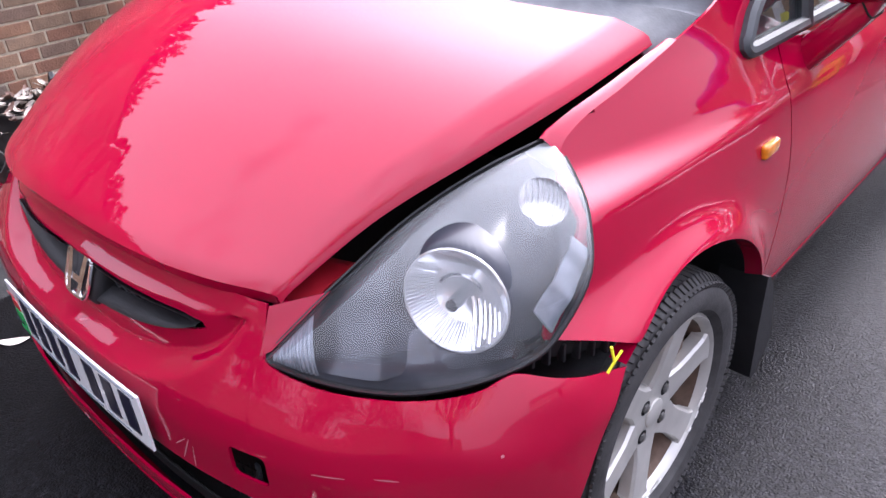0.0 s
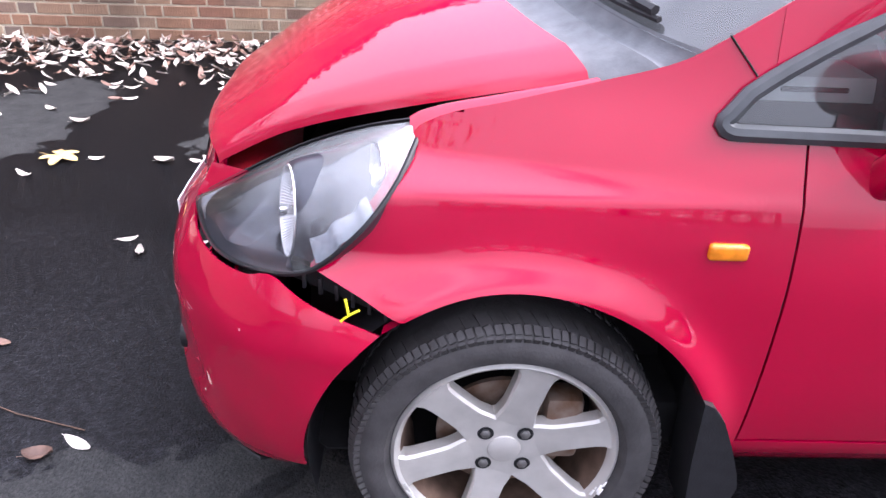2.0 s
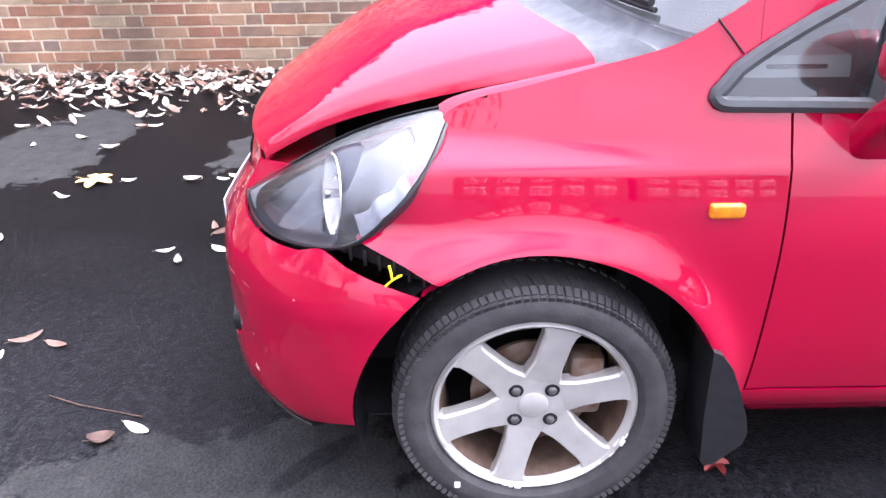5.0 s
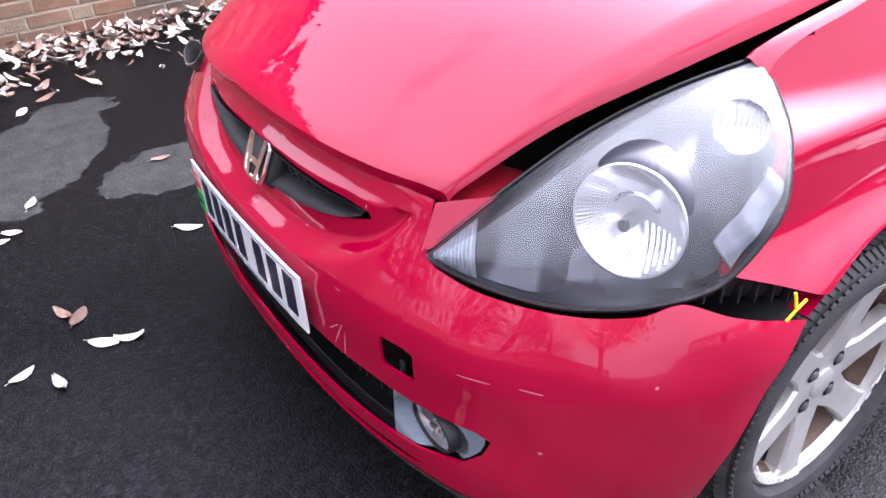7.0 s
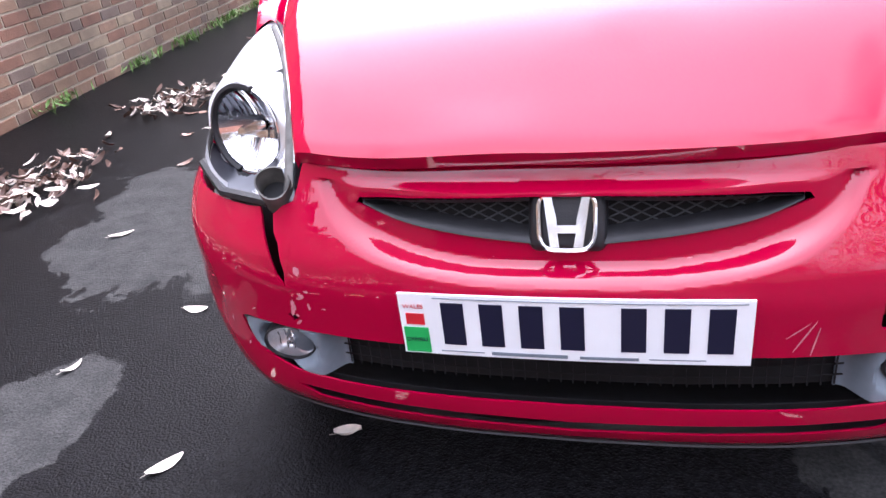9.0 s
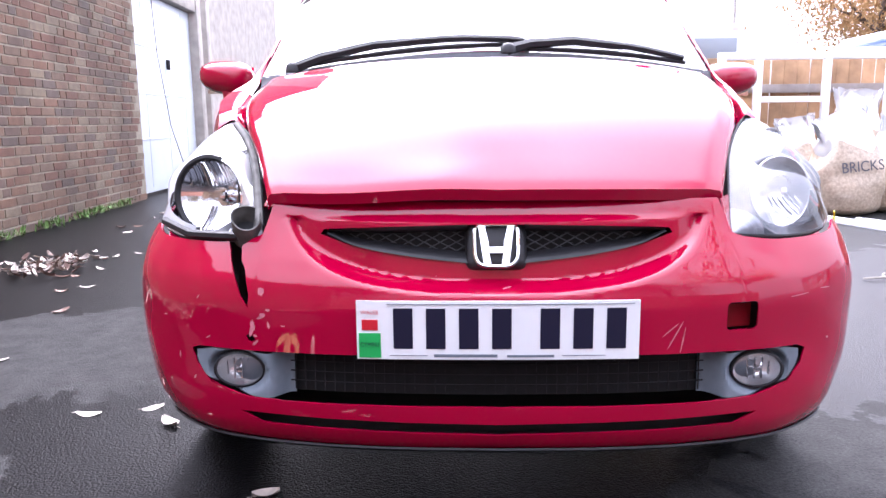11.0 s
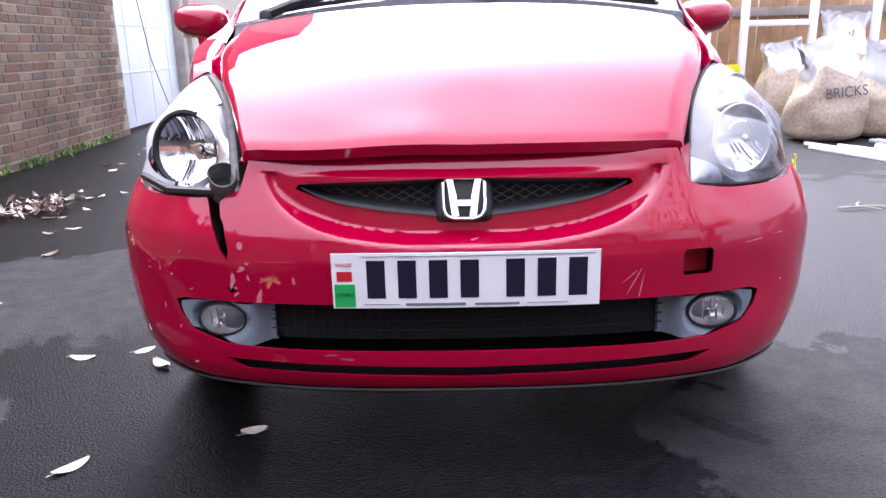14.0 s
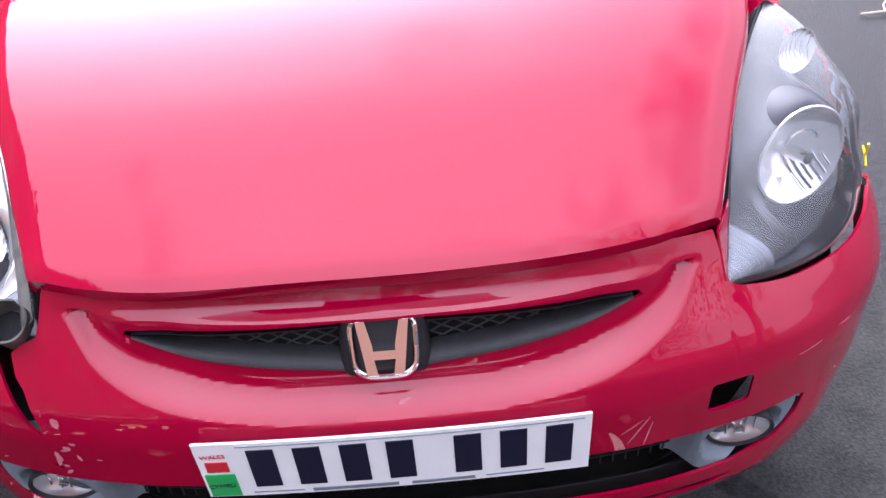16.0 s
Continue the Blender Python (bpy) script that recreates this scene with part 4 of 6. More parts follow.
def headlamp(sign):
    flip = (lambda b: b) if sign > 0 else mirrored
    label = "clear headlamp with smoked housing" if sign > 0 else "smashed headlamp with bare reflector"
    ax = Vector((0.30, -0.93, 0.12)).normalized()
    RB = 0.076 if sign > 0 else 0.084
    m1 = Matrix.Translation(lamp(0.50, 0.46, 0.048)) @ ax.to_track_quat("-Y", "Z").to_matrix().to_4x4()
    inv = m1.inverted()

    def pierce(b):
        """Opens the reflector's mouth in a sheet."""
        hole = [f for f in b.faces if math.hypot((inv @ f.calc_center_median()).x, (inv @ f.calc_center_median()).z) < RB]
        bmesh.ops.delete(b, geom=hole, context="FACES")
        return b
    body = part("headlamp", flip(pierce(grid(lambda u, v: lamp(u, v, 0.012 + 0.10 * math.sin(math.pi * min(max(v, 0), 1)) ** 0.5 * math.sin(math.pi * u) ** 0.5, 0.045), lin(0.0, 1.0, 90), lin(0, 1, 60)))), LAMPBODY, car, label)
    rim = [lamp(u, 0) for u in lin(0, 1, 40)] + [lamp(u, 1) for u in lin(1, 0, 40)]
    part("lamp_seal", flip(tube([p - LAMP_OUT * 0.006 for p in rim], 0.0045, 6)), BLACK, body)
    part("lamp_edge", flip(grid(lambda u, v: lamp(u, 1.0, 0.0) + Vector((-0.004 - 0.020 * v, 0.004 * v, 0.006 - 0.03 * v)), lin(0.05, 1, 30), lin(0, 1, 4), thick=0.003)), BLACK, body)

    def dish(c, r, depth, mtl, name):
        d = lathe([(depth * (1 - (i / 9) ** 2), r * i / 9) for i in range(10)], 40, "y")
        m = Matrix.Translation(c) @ ax.to_track_quat("-Y", "Z").to_matrix().to_4x4()
        bmesh.ops.transform(d, matrix=m, verts=d.verts)
        return part(name, flip(d), mtl, body), m
    bowl, m1 = dish(lamp(0.50, 0.46, 0.048), RB, 0.050, REFL if sign > 0 else CHROME, "reflector")
    if sign > 0:
        for k in range(34):
            a = radians(140 + 4.6 * k)
            rb = tube([m1 @ Vector((0.60 * RB * math.cos(a), 0.030, 0.60 * RB * math.sin(a))), m1 @ Vector((0.985 * RB * math.cos(a), 0.001, 0.985 * RB * math.sin(a)))], 0.0014, 4)
            part("reflector_rib", flip(rb), REFL, bowl)
        for k in range(6):
            fx = 0.006 + 0.010 * k
            run = [(fx + 0.018 * q, 0.050 * (1 - ((fx + 0.018 * q) ** 2 + (0.012 + 0.055 * q) ** 2) / RB**2) - 0.001, -0.012 - 0.055 * q) for q in lin(0, 0.95, 6)]
            run = [p for p in run if math.hypot(p[0], p[2]) < RB * 0.97]
            if len(run) > 1:
                part("reflector_step", flip(tube([m1 @ Vector(p) for p in run], 0.0026, 6)), CHROME, bowl)
        part("bulb_hood", flip(tube([m1 @ Vector((0.030 * math.cos(t) + 0.004, 0.010, 0.016 + 0.022 * math.sin(t))) for t in lin(0.2, 2.9, 12)], 0.0035, 6)), CHROME, bowl)
    if sign > 0:
        high, m2 = dish(lamp(0.80, 0.50, 0.026), 0.036, 0.026, REFL, "main_beam_reflector")
        for k in range(9):
            fx = -0.028 + 0.007 * k
            zs = math.sqrt(0.035**2 - fx**2)
            run = [(fx, 0.026 * (1 - (fx * fx + (zs * q) ** 2) / 0.036**2) - 0.001, zs * q) for q in lin(-0.95, 0.95, 7)]
            part("beam_flute", flip(tube([m2 @ Vector(q) for q in run], 0.0016, 5)), CHROME, high)
    rim_ring = tube([m1 @ Vector(((RB + 0.001) * math.cos(a), 0.001, (RB + 0.001) * math.sin(a))) for a in lin(0, 2 * math.pi, 65)], 0.0020 if sign > 0 else 0.0032, 6, cap=False)
    part("reflector_rim", flip(rim_ring), REFL if sign > 0 else CHROME, bowl)
    bulb = lathe([(0.045, 0.010), (0.0, 0.011), (-0.012, 0.009), (-0.014, 0.0)], 16, "y")
    bmesh.ops.transform(bulb, matrix=m1, verts=bulb.verts)
    part("bulb_shield", flip(bulb), CHROME, bowl)
    part("marker_block", flip(grid(lambda u, v: lamp(u, v, 0.012 + 0.006 * math.sin(80 * u)), lin(0.62, 0.78, 48), lin(0.03, 0.20, 8), thick=0.003)), LAMPCLEAR, body)
    # bezel
    bz = grid(lambda u, v: lamp(u, v, 0.030 + 0.05 * math.sin(math.pi * v)), lin(0.10, 0.97, 90), lin(0.04, 0.96, 60))
    for v in bz.verts:      # the sheet rises to meet the reflector's rim
        q = inv @ v.co
        w = 1 - sstep(RB, RB + 0.045, math.hypot(q.x, q.z))
        q.y += (0.002 - q.y) * w
        v.co = m1 @ q
    pierce(bz)
    part("bezel", flip(bz), LAMPBODY if sign > 0 else REFL, body)
    tip = flip(grid(lambda u, v: lamp(u, v, 0.014 + 0.002 * math.sin(u * 500)), lin(0.03, 0.17, 50), lin(0.06, 0.94, 8)))
    part("indicator_lens", tip, LAMPCLEAR, body, "ribbed clear indicator section")
    if sign > 0:
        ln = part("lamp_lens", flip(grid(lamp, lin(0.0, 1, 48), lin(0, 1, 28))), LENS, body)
    else:
        ln = part("lamp_lens", flip(grid(lamp, lin(0.62, 1, 24), lin(0, 1, 20))), CLOUDED, body, "broken clouded remainder of the lens")
        strip = part("lens_strip", flip(grid(lambda u, v: lamp(u, v), lin(0.30, 0.64, 24), lin(0.0, 0.17, 6))), CLOUDED, body, "clouded strip of broken lens")
        strip.visible_shadow = False
        for k in range(13):
            fx = -0.060 + 0.010 * k
            zs = math.sqrt(0.081**2 - fx**2)
            for sg in (-1, 1):
                run = [(fx, 0.050 * (1 - (fx * fx + (zs * q) ** 2) / 0.084**2) - 0.002, sg * zs * q) for q in lin(0.30, 0.97, 7)]
                part("reflector_flute", flip(tube([m1 @ Vector(q) for q in run], 0.0034, 6)), CHROME, bowl)
        part("lamp_ring", flip(tube([m1 @ Vector((0.086 * math.cos(t), 0.0, 0.086 * math.sin(t))) for t in lin(radians(-70), radians(110), 24)], 0.0075, 6)), BLACK, body)
        part("lamp_foam", flip(tube([lamp(0.10, 0.05, -0.004), lamp(0.30, 0.04, -0.006), lamp(0.50, 0.04, -0.004)], 0.010, 7)), BLACK, body)
        part("torn_edge", flip(grid(lambda u, v: lamp(u, 1.0) + Vector((0.020 * (v - 0.25) * (0.4 + 0.6 * (1 - u)), -0.012 - 0.010 * math.sin(3 * v), 0.006 - 0.010 * v)), lin(0.95, 0.06, 24), lin(0, 1, 6), thick=0.003)), LAMPSTRIP, body, "peeled grey edge of the lens")
        mouth, root = Vector((0.492, 0.140, 0.656)), Vector((0.502, 0.172, 0.604))
        along = (root - mouth).normalized()
        side = along.cross(Vector((0, 0, 1))).normalized()
        lift = side.cross(along)

        def curl(a, t):
            r = 0.027 - 0.004 * t + 0.0012 * math.sin(3 * a)
            return mouth.lerp(root, t) + side * (r * math.cos(a)) + lift * (r * 0.9 * math.sin(a)) - along * (0.010 * math.sin(a) * (1 - t))
        roll = part("curled_edge", flip(grid(curl, lin(radians(-200), radians(130), 36), lin(0, 1, 10), thick=0.003)), LAMPSTRIP, body, "curled end of the torn lens edge")
        # black disc paints the shade down inside the curl
        part("curl_shade", flip(grid(lambda a, q: mouth.lerp(root, 0.45) + side * (q * 0.022 * math.cos(a)) + lift * (q * 0.020 * math.sin(a)), lin(0, 2 * math.pi, 25), lin(0.02, 1, 3))), DARK, roll)
    ln.visible_shadow = False
    return body


headlamp(1)
headlamp(-1)
# the bumper's corner, turned in beside the lamp's tip
part("bumper_corner", grid(lambda z, v: nose(0.472, z, 0.0).lerp(Vector(lamp_high(0.25 * max(0.0, z - 0.617) / 0.073)) + Vector((-0.003, 0.004, 0.002)), v), lin(0.624, 0.684, 8), lin(0, 1, 5), thick=0.003), PAINT, car)

# black bracket showing in the gap beside the lamp, with a yellow cable tie
bracket = part("bumper_bracket", grid(lambda t, v: Vector((0.722 + 0.046 * t - 0.012 * v, 0.365 + 0.165 * t, 0.618 - 0.045 * t + 0.040 * (1 - v) - 0.012)), lin(0, 1, 14), lin(0, 1, 5), thick=0.01), DARK, car, "black plastic bumper bracket")
for t in lin(0.1, 0.9, 6):
    part("bracket_rib", box(0.012, 0.006, 0.03, (0.726 + 0.046 * t, 0.365 + 0.165 * t, 0.613 - 0.045 * t), 0.001), BLACK, bracket)
part("cable_tie", tube([(0.812, 0.447, 0.583), (0.814, 0.460, 0.596), (0.810, 0.455, 0.622)], 0.0022, 6), YELLOW, car, "bright yellow cable tie")
part("cable_tie_end", tube([(0.814, 0.460, 0.596), (0.815, 0.476, 0.606)], 0.0020, 6), YELLOW, car)


# wheels
def wheel(name, x, y, sign):
    w = part(name, lathe([(0.062, 0.196), (0.074, 0.204), (0.090, 0.214), (0.096, 0.234), (0.091, 0.254), (0.078, 0.268), (0.055, 0.276), (0.0, 0.277), (-0.055, 0.274), (-0.080, 0.262), (-0.090, 0.225), (-0.078, 0.190)], 72), RUBBER, car, "worn black tyre on a six-spoke silver alloy wheel")
    tread = bmesh.new()
    for k in range(72):
        a = radians(5 * k)
        for s in (1, -1):
            b0 = box(0.040, 0.013, 0.003, (s * 0.046, 0, 0.2765), 0.0, rot=(0, s * 7, s * 18))
            bmesh.ops.rotate(b0, cent=(0, 0, 0), matrix=Matrix.Rotation(a + (0.04 if s > 0 else 0), 3, "X"), verts=b0.verts)
            tmp = bpy.data.meshes.new("t")
            b0.to_mesh(tmp)
            b0.free()
            tread.from_mesh(tmp)
            bpy.data.meshes.remove(tmp)
    for k in range(110):      # shoulder blocks with slits between them
        b0 = box(0.017, 0.0118, 0.0035, (0.0755, 0, 0.2715), 0.0, rot=(0, 38, 12))
        box(0.0045, 0.0100, 0.020, (0.0878, 0, 0.2580), 0.0, b0, rot=(0, 26, 0))
        bmesh.ops.rotate(b0, cent=(0, 0, 0), matrix=Matrix.Rotation(2 * math.pi * k / 110, 3, "X"), verts=b0.verts)
        tmp = bpy.data.meshes.new("t")
        b0.to_mesh(tmp)
        b0.free()
        tread.from_mesh(tmp)
        bpy.data.meshes.remove(tmp)
    tagged(part("tread", tread, RUBBER, w, smooth=False), kind="stuff")
    if sign > 0 and y < 2:    # kerb rash along the rim's foot, a pale smear on the tyre
        rk = random.Random(4)
        for k in range(26):
            a, q = rk.uniform(math.pi * 1.12, math.pi * 1.95), rk.uniform(0.186, 0.200)
            part("kerb_scrape", box(0.002, rk.uniform(0.004, 0.020), rk.uniform(0.002, 0.006), (0.0805, q * math.cos(a), q * math.sin(a)), 0.0005, rot=(math.degrees(a) + 90, 0, 0)), RASH, w)
        part("pale_smear", box(0.002, 0.012, 0.015, (0.0965, -0.150, -0.172), 0.0008), RASH, w, "pale smear on the tyre wall")
    rim = part("rim", lathe([(0.062, 0.186), (0.074, 0.190), (0.080, 0.197), (0.074, 0.203), (0.062, 0.200)], 72), ALLOY, w, "scuffed silver alloy rim")
    for k in range(6):
        a = radians(60 * k + 46)
        sp = bmesh.new()
        prof = spline((0.050, 0.040, 0.058), (0.078, 0.0345, 0.062), (0.10, 0.030, 0.065), (0.15, 0.030, 0.070), (0.178, 0.033, 0.073), (0.192, 0.044, 0.074))
        rows = []
        for r in lin(0.045, 0.192, 10):
            hw, h = prof(max(r, 0.05))
            rows.append([sp.verts.new(p) for p in ((h - 0.030, -hw, r), (h - 0.006, -hw, r), (h, -hw + 0.004, r), (h + 0.0006, 0, r), (h, hw - 0.004, r), (h - 0.006, hw, r), (h - 0.030, hw, r))])
        for p, q in zip(rows, rows[1:]):
            for i in range(6):
                sp.faces.new([p[i], p[i + 1], q[i + 1], q[i]])
        bmesh.ops.rotate(sp, cent=(0, 0, 0), matrix=Matrix.Rotation(a, 3, "X"), verts=sp.verts)
        part("spoke", sp, ALLOY, rim, angle=22)
    part("barrel", lathe([(0.064, 0.189), (0.050, 0.183), (0.0, 0.172), (-0.07, 0.176), (-0.075, 0.19)], 72), GRIME, rim, "grimy inner barrel")
    part("hub", lathe([(0.030, 0.078), (0.054, 0.076), (0.0595, 0.070), (0.0600, 0.030), (0.058, 0.0)], 36), ALLOY, rim)
    part("centre_cap", lathe([(0.055, 0.031), (0.063, 0.029), (0.066, 0.022), (0.067, 0.0)], 32), ALLOY, rim, "silver centre cap")
    for k in range(4):
        a = radians(45 + 90 * k)
        c = (0, 0.050 * math.cos(a), 0.050 * math.sin(a))
        # flat black disc on the hub paints a recess's shade round the nut
        part("nut_recess_shade", lathe([(0.0606, 0.0150), (0.0606, 0.0)], 20, at=c), DARK, rim)
        part("wheel_nut", lathe([(0.050, 0.0095), (0.064, 0.0095), (0.066, 0.0065), (0.066, 0.0)], 6, at=c), NUT, rim, "steel wheel nut")
    part("brake_disc", lathe([(0.015, 0.05), (0.018, 0.06), (0.018, 0.122), (0.008, 0.122)], 48), RUST, w, "rusty brake disc")
    part("brake_caliper", box(0.06, 0.07, 0.14, (0.015, 0.105, 0.03), 0.015), RUST, w)
    w.matrix_local = pose(x, y, HUB_Z, 0, 0, 0 if sign > 0 else 180)
    return w


TRACK = 0.700
for sign in (1, -1):
    wheel("front_wheel", sign * TRACK, HUB_Y, sign)
    wheel("rear_wheel", sign * TRACK, REAR_Y, sign)


# ---- the yard ----
def ground_mat():
    """Damp dark asphalt with fine stones and pale dry patches of an uneven outline."""
    m = mat("damp_asphalt", (0.0075, 0.0075, 0.0087), spec=0.13, rough=0.38, vary=0.5, scale=40, bump=0.3, bump_scale=220)
    n, l = m.node_tree.nodes, m.node_tree.links
    b = n["Principled BSDF"]
    tc = n.new("ShaderNodeTexCoord")
    wob = n.new("ShaderNodeTexNoise")
    wob.inputs["Scale"].default_value, wob.inputs["Detail"].default_value = 3.2, 8.0
    wob.inputs["Roughness"].default_value = 0.66
    l.new(tc.outputs["Object"], wob.inputs["Vector"])
    mask = None
    for x, y, rx, ry, rot in PATCHES:
        mp = n.new("ShaderNodeMapping")
        mp.vector_type = "TEXTURE"
        mp.inputs["Location"].default_value, mp.inputs["Rotation"].default_value, mp.inputs["Scale"].default_value = (x, y, 0), (0, 0, radians(rot)), (rx, ry, 1)
        l.new(tc.outputs["Object"], mp.inputs["Vector"])
        ln = n.new("ShaderNodeVectorMath")
        ln.operation = "LENGTH"
        l.new(mp.outputs[0], ln.inputs[0])
        if mask is None:
            mask = ln.outputs["Value"]
        else:
            mn = n.new("ShaderNodeMath")
            mn.operation = "MINIMUM"
            l.new(mask, mn.inputs[0])
            l.new(ln.outputs["Value"], mn.inputs[1])
            mask = mn.outputs[0]
    ad = n.new("ShaderNodeMath")
    ad.operation, ad.inputs[1].default_value, ad.inputs[2].default_value = "MULTIPLY_ADD", 1.7, -0.85
    l.new(wob.outputs["Fac"], ad.inputs[0])
    su = n.new("ShaderNodeMath")
    su.operation = "ADD"
    l.new(mask, su.inputs[0])
    l.new(ad.outputs[0], su.inputs[1])
    mr = n.new("ShaderNodeMapRange")
    mr.inputs[1].default_value, mr.inputs[2].default_value, mr.inputs[3].default_value, mr.inputs[4].default_value = 0.965, 1.0, 1.0, 0.0
    l.new(su.outputs[0], mr.inputs[0])
    old = b.inputs["Base Color"].links[0].from_socket
    vor, vr, vm = n.new("ShaderNodeTexVoronoi"), n.new("ShaderNodeMapRange"), n.new("ShaderNodeMix")
    vor.inputs["Scale"].default_value = 160.0
    l.new(tc.outputs["Object"], vor.inputs["Vector"])
    vb = n.new("ShaderNodeSeparateColor")
    l.new(vor.outputs["Color"], vb.inputs[0])
    vr.inputs[1].default_value, vr.inputs[2].default_value, vr.inputs[3].default_value, vr.inputs[4].default_value = 0.1, 1.0, 0.5, 1.85
    l.new(vb.outputs[0], vr.inputs[0])
    vm.data_type, vm.blend_type, vm.inputs[0].default_value = "RGBA", "MULTIPLY", 1.0
    l.new(old, vm.inputs[6])
    l.new(vr.outputs[0], vm.inputs[7])
    old = vm.outputs[2]
    # base colour lightens towards +x, painting in the glare on open ground
    dsep, dmap, dnz, dadd, dmul = (n.new("ShaderNode" + k) for k in ("SeparateXYZ", "MapRange", "TexNoise", "Math", "Mix"))
    dnz.inputs["Scale"].default_value, dnz.inputs["Detail"].default_value = 1.3, 6.0
    dadd.operation, dadd.inputs[1].default_value = "MULTIPLY_ADD", 1.6
    l.new(tc.outputs["Object"], dsep.inputs[0])
    l.new(tc.outputs["Object"], dnz.inputs["Vector"])
    l.new(dnz.outputs["Fac"], dadd.inputs[0])
    l.new(dsep.outputs["X"], dadd.inputs[2])
    dmap.inputs[1].default_value, dmap.inputs[2].default_value, dmap.inputs[3].default_value, dmap.inputs[4].default_value = 0.1, 2.2, 0.48, 1.8
    l.new(dadd.outputs[0], dmap.inputs[0])
    dmul.data_type, dmul.blend_type, dmul.inputs[0].default_value = "RGBA", "MULTIPLY", 1.0
    l.new(old, dmul.inputs[6])
    l.new(dmap.outputs[0], dmul.inputs[7])
    old = dmul.outputs[2]
    sheen = n.new("ShaderNodeMapRange")      # specular raised the same way, for stronger glare on the open side
    sheen.inputs[1].default_value, sheen.inputs[2].default_value, sheen.inputs[3].default_value, sheen.inputs[4].default_value = 0.1, 2.2, 0.06, 0.15
    l.new(dadd.outputs[0], sheen.inputs[0])
    l.new(sheen.outputs[0], b.inputs["Specular IOR Level"])
    vbump = n.new("ShaderNodeBump")
    vbump.inputs["Strength"].default_value, vbump.inputs["Distance"].default_value = 0.4, 0.004
    vbump.invert = True
    l.new(vor.outputs["Distance"], vbump.inputs["Height"])
    l.new(b.inputs["Normal"].links[0].from_socket, vbump.inputs["Normal"])
    l.new(vbump.outputs[0], b.inputs["Normal"])
    mx = n.new("ShaderNodeMix")
    mx.data_type = "RGBA"
    dry = n.new("ShaderNodeMix")
    dry.data_type = "RGBA"
    dry.inputs[6].default_value, dry.inputs[7].default_value = (0.013, 0.013, 0.0135, 1), (0.054, 0.054, 0.0525, 1)
    st = n.new("ShaderNodeTexNoise")
    st.inputs["Scale"].default_value, st.inputs["Detail"].default_value = 120, 4
    l.new(tc.outputs["Object"], st.inputs["Vector"])
    blotch, bmul = n.new("ShaderNodeTexNoise"), n.new("ShaderNodeMath")
    blotch.inputs["Scale"].default_value, blotch.inputs["Detail"].default_value, blotch.inputs["Roughness"].default_value = 11.0, 9.0, 0.7
    bmul.operation = "MULTIPLY_ADD"
    bmul.inputs[2].default_value = -0.25
    bgain = n.new("ShaderNodeMath")
    bgain.operation, bgain.inputs[1].default_value = "MULTIPLY", 2.8
    l.new(tc.outputs["Object"], blotch.inputs["Vector"])
    l.new(blotch.outputs["Fac"], bgain.inputs[0])
    l.new(st.outputs["Fac"], bmul.inputs[0])
    l.new(bgain.outputs[0], bmul.inputs[1])
    l.new(bmul.outputs[0], dry.inputs[0])
    wet = n.new("ShaderNodeMapping")
    wet.vector_type = "TEXTURE"
    wet.inputs["Location"].default_value, wet.inputs["Rotation"].default_value, wet.inputs["Scale"].default_value = (0.62, 0.26, 0), (0, 0, radians(-45)), (0.13, 0.030, 1)
    wl2, ws, wm, wk = n.new("ShaderNodeVectorMath"), n.new("ShaderNodeMath"), n.new("ShaderNodeMapRange"), n.new("ShaderNodeMath")
    wl2.operation, ws.operation, wk.operation = "LENGTH", "ADD", "MULTIPLY"
    l.new(tc.outputs["Object"], wet.inputs["Vector"])
    l.new(wet.outputs[0], wl2.inputs[0])
    l.new(wl2.outputs["Value"], ws.inputs[0])
    l.new(ad.outputs[0], ws.inputs[1])
    wm.inputs[1].default_value, wm.inputs[2].default_value, wm.inputs[3].default_value = 0.8, 1.05, 0.3
    l.new(ws.outputs[0], wm.inputs[0])
    l.new(mr.outputs[0], wk.inputs[0])
    l.new(wm.outputs[0], wk.inputs[1])
    l.new(wk.outputs[0], mx.inputs[0])
    l.new(old, mx.inputs[6])
    l.new(dry.outputs[2], mx.inputs[7])
    l.new(mx.outputs[2], b.inputs["Base Color"])
    rr = n.new("ShaderNodeMapRange")
    rr.inputs[3].default_value, rr.inputs[4].default_value = 0.36, 0.75
    l.new(mr.outputs[0], rr.inputs[0])
    l.new(rr.outputs[0], b.inputs["Roughness"])
    return m


PATCHES = [(-1.68, -1.35, 0.60, 0.33, -6), (-1.77, -0.18, 0.58, 0.22, -27), (-1.48, 1.42, 0.56, 0.62, 20), (-1.34, 0.20, 0.20, 0.25, 0), (0.98, 0.12, 0.52, 0.66, 0), (2.6, 5.0, 1.2, 1.6, 0)]
ASPHALT = ground_mat()
gb = bmesh.new()
bmesh.ops.create_grid(gb, x_segments=8, y_segments=8, size=400)
whole("ground", gb, ASPHALT, "dark damp asphalt with pale dry patches", "ground", kind="structure", smooth=False)

MORTAR = mat("mortar", (0.50, 0.44, 0.33), rough=0.95, vary=0.2, scale=15, bump=0.4, bump_scale=120)
BRICK = mat("red_brown_brick", (1.0, 1.0, 1.0), rough=0.9, color2=(0.68, 0.68, 0.70), scale=14, bump=0.5, bump_scale=90)


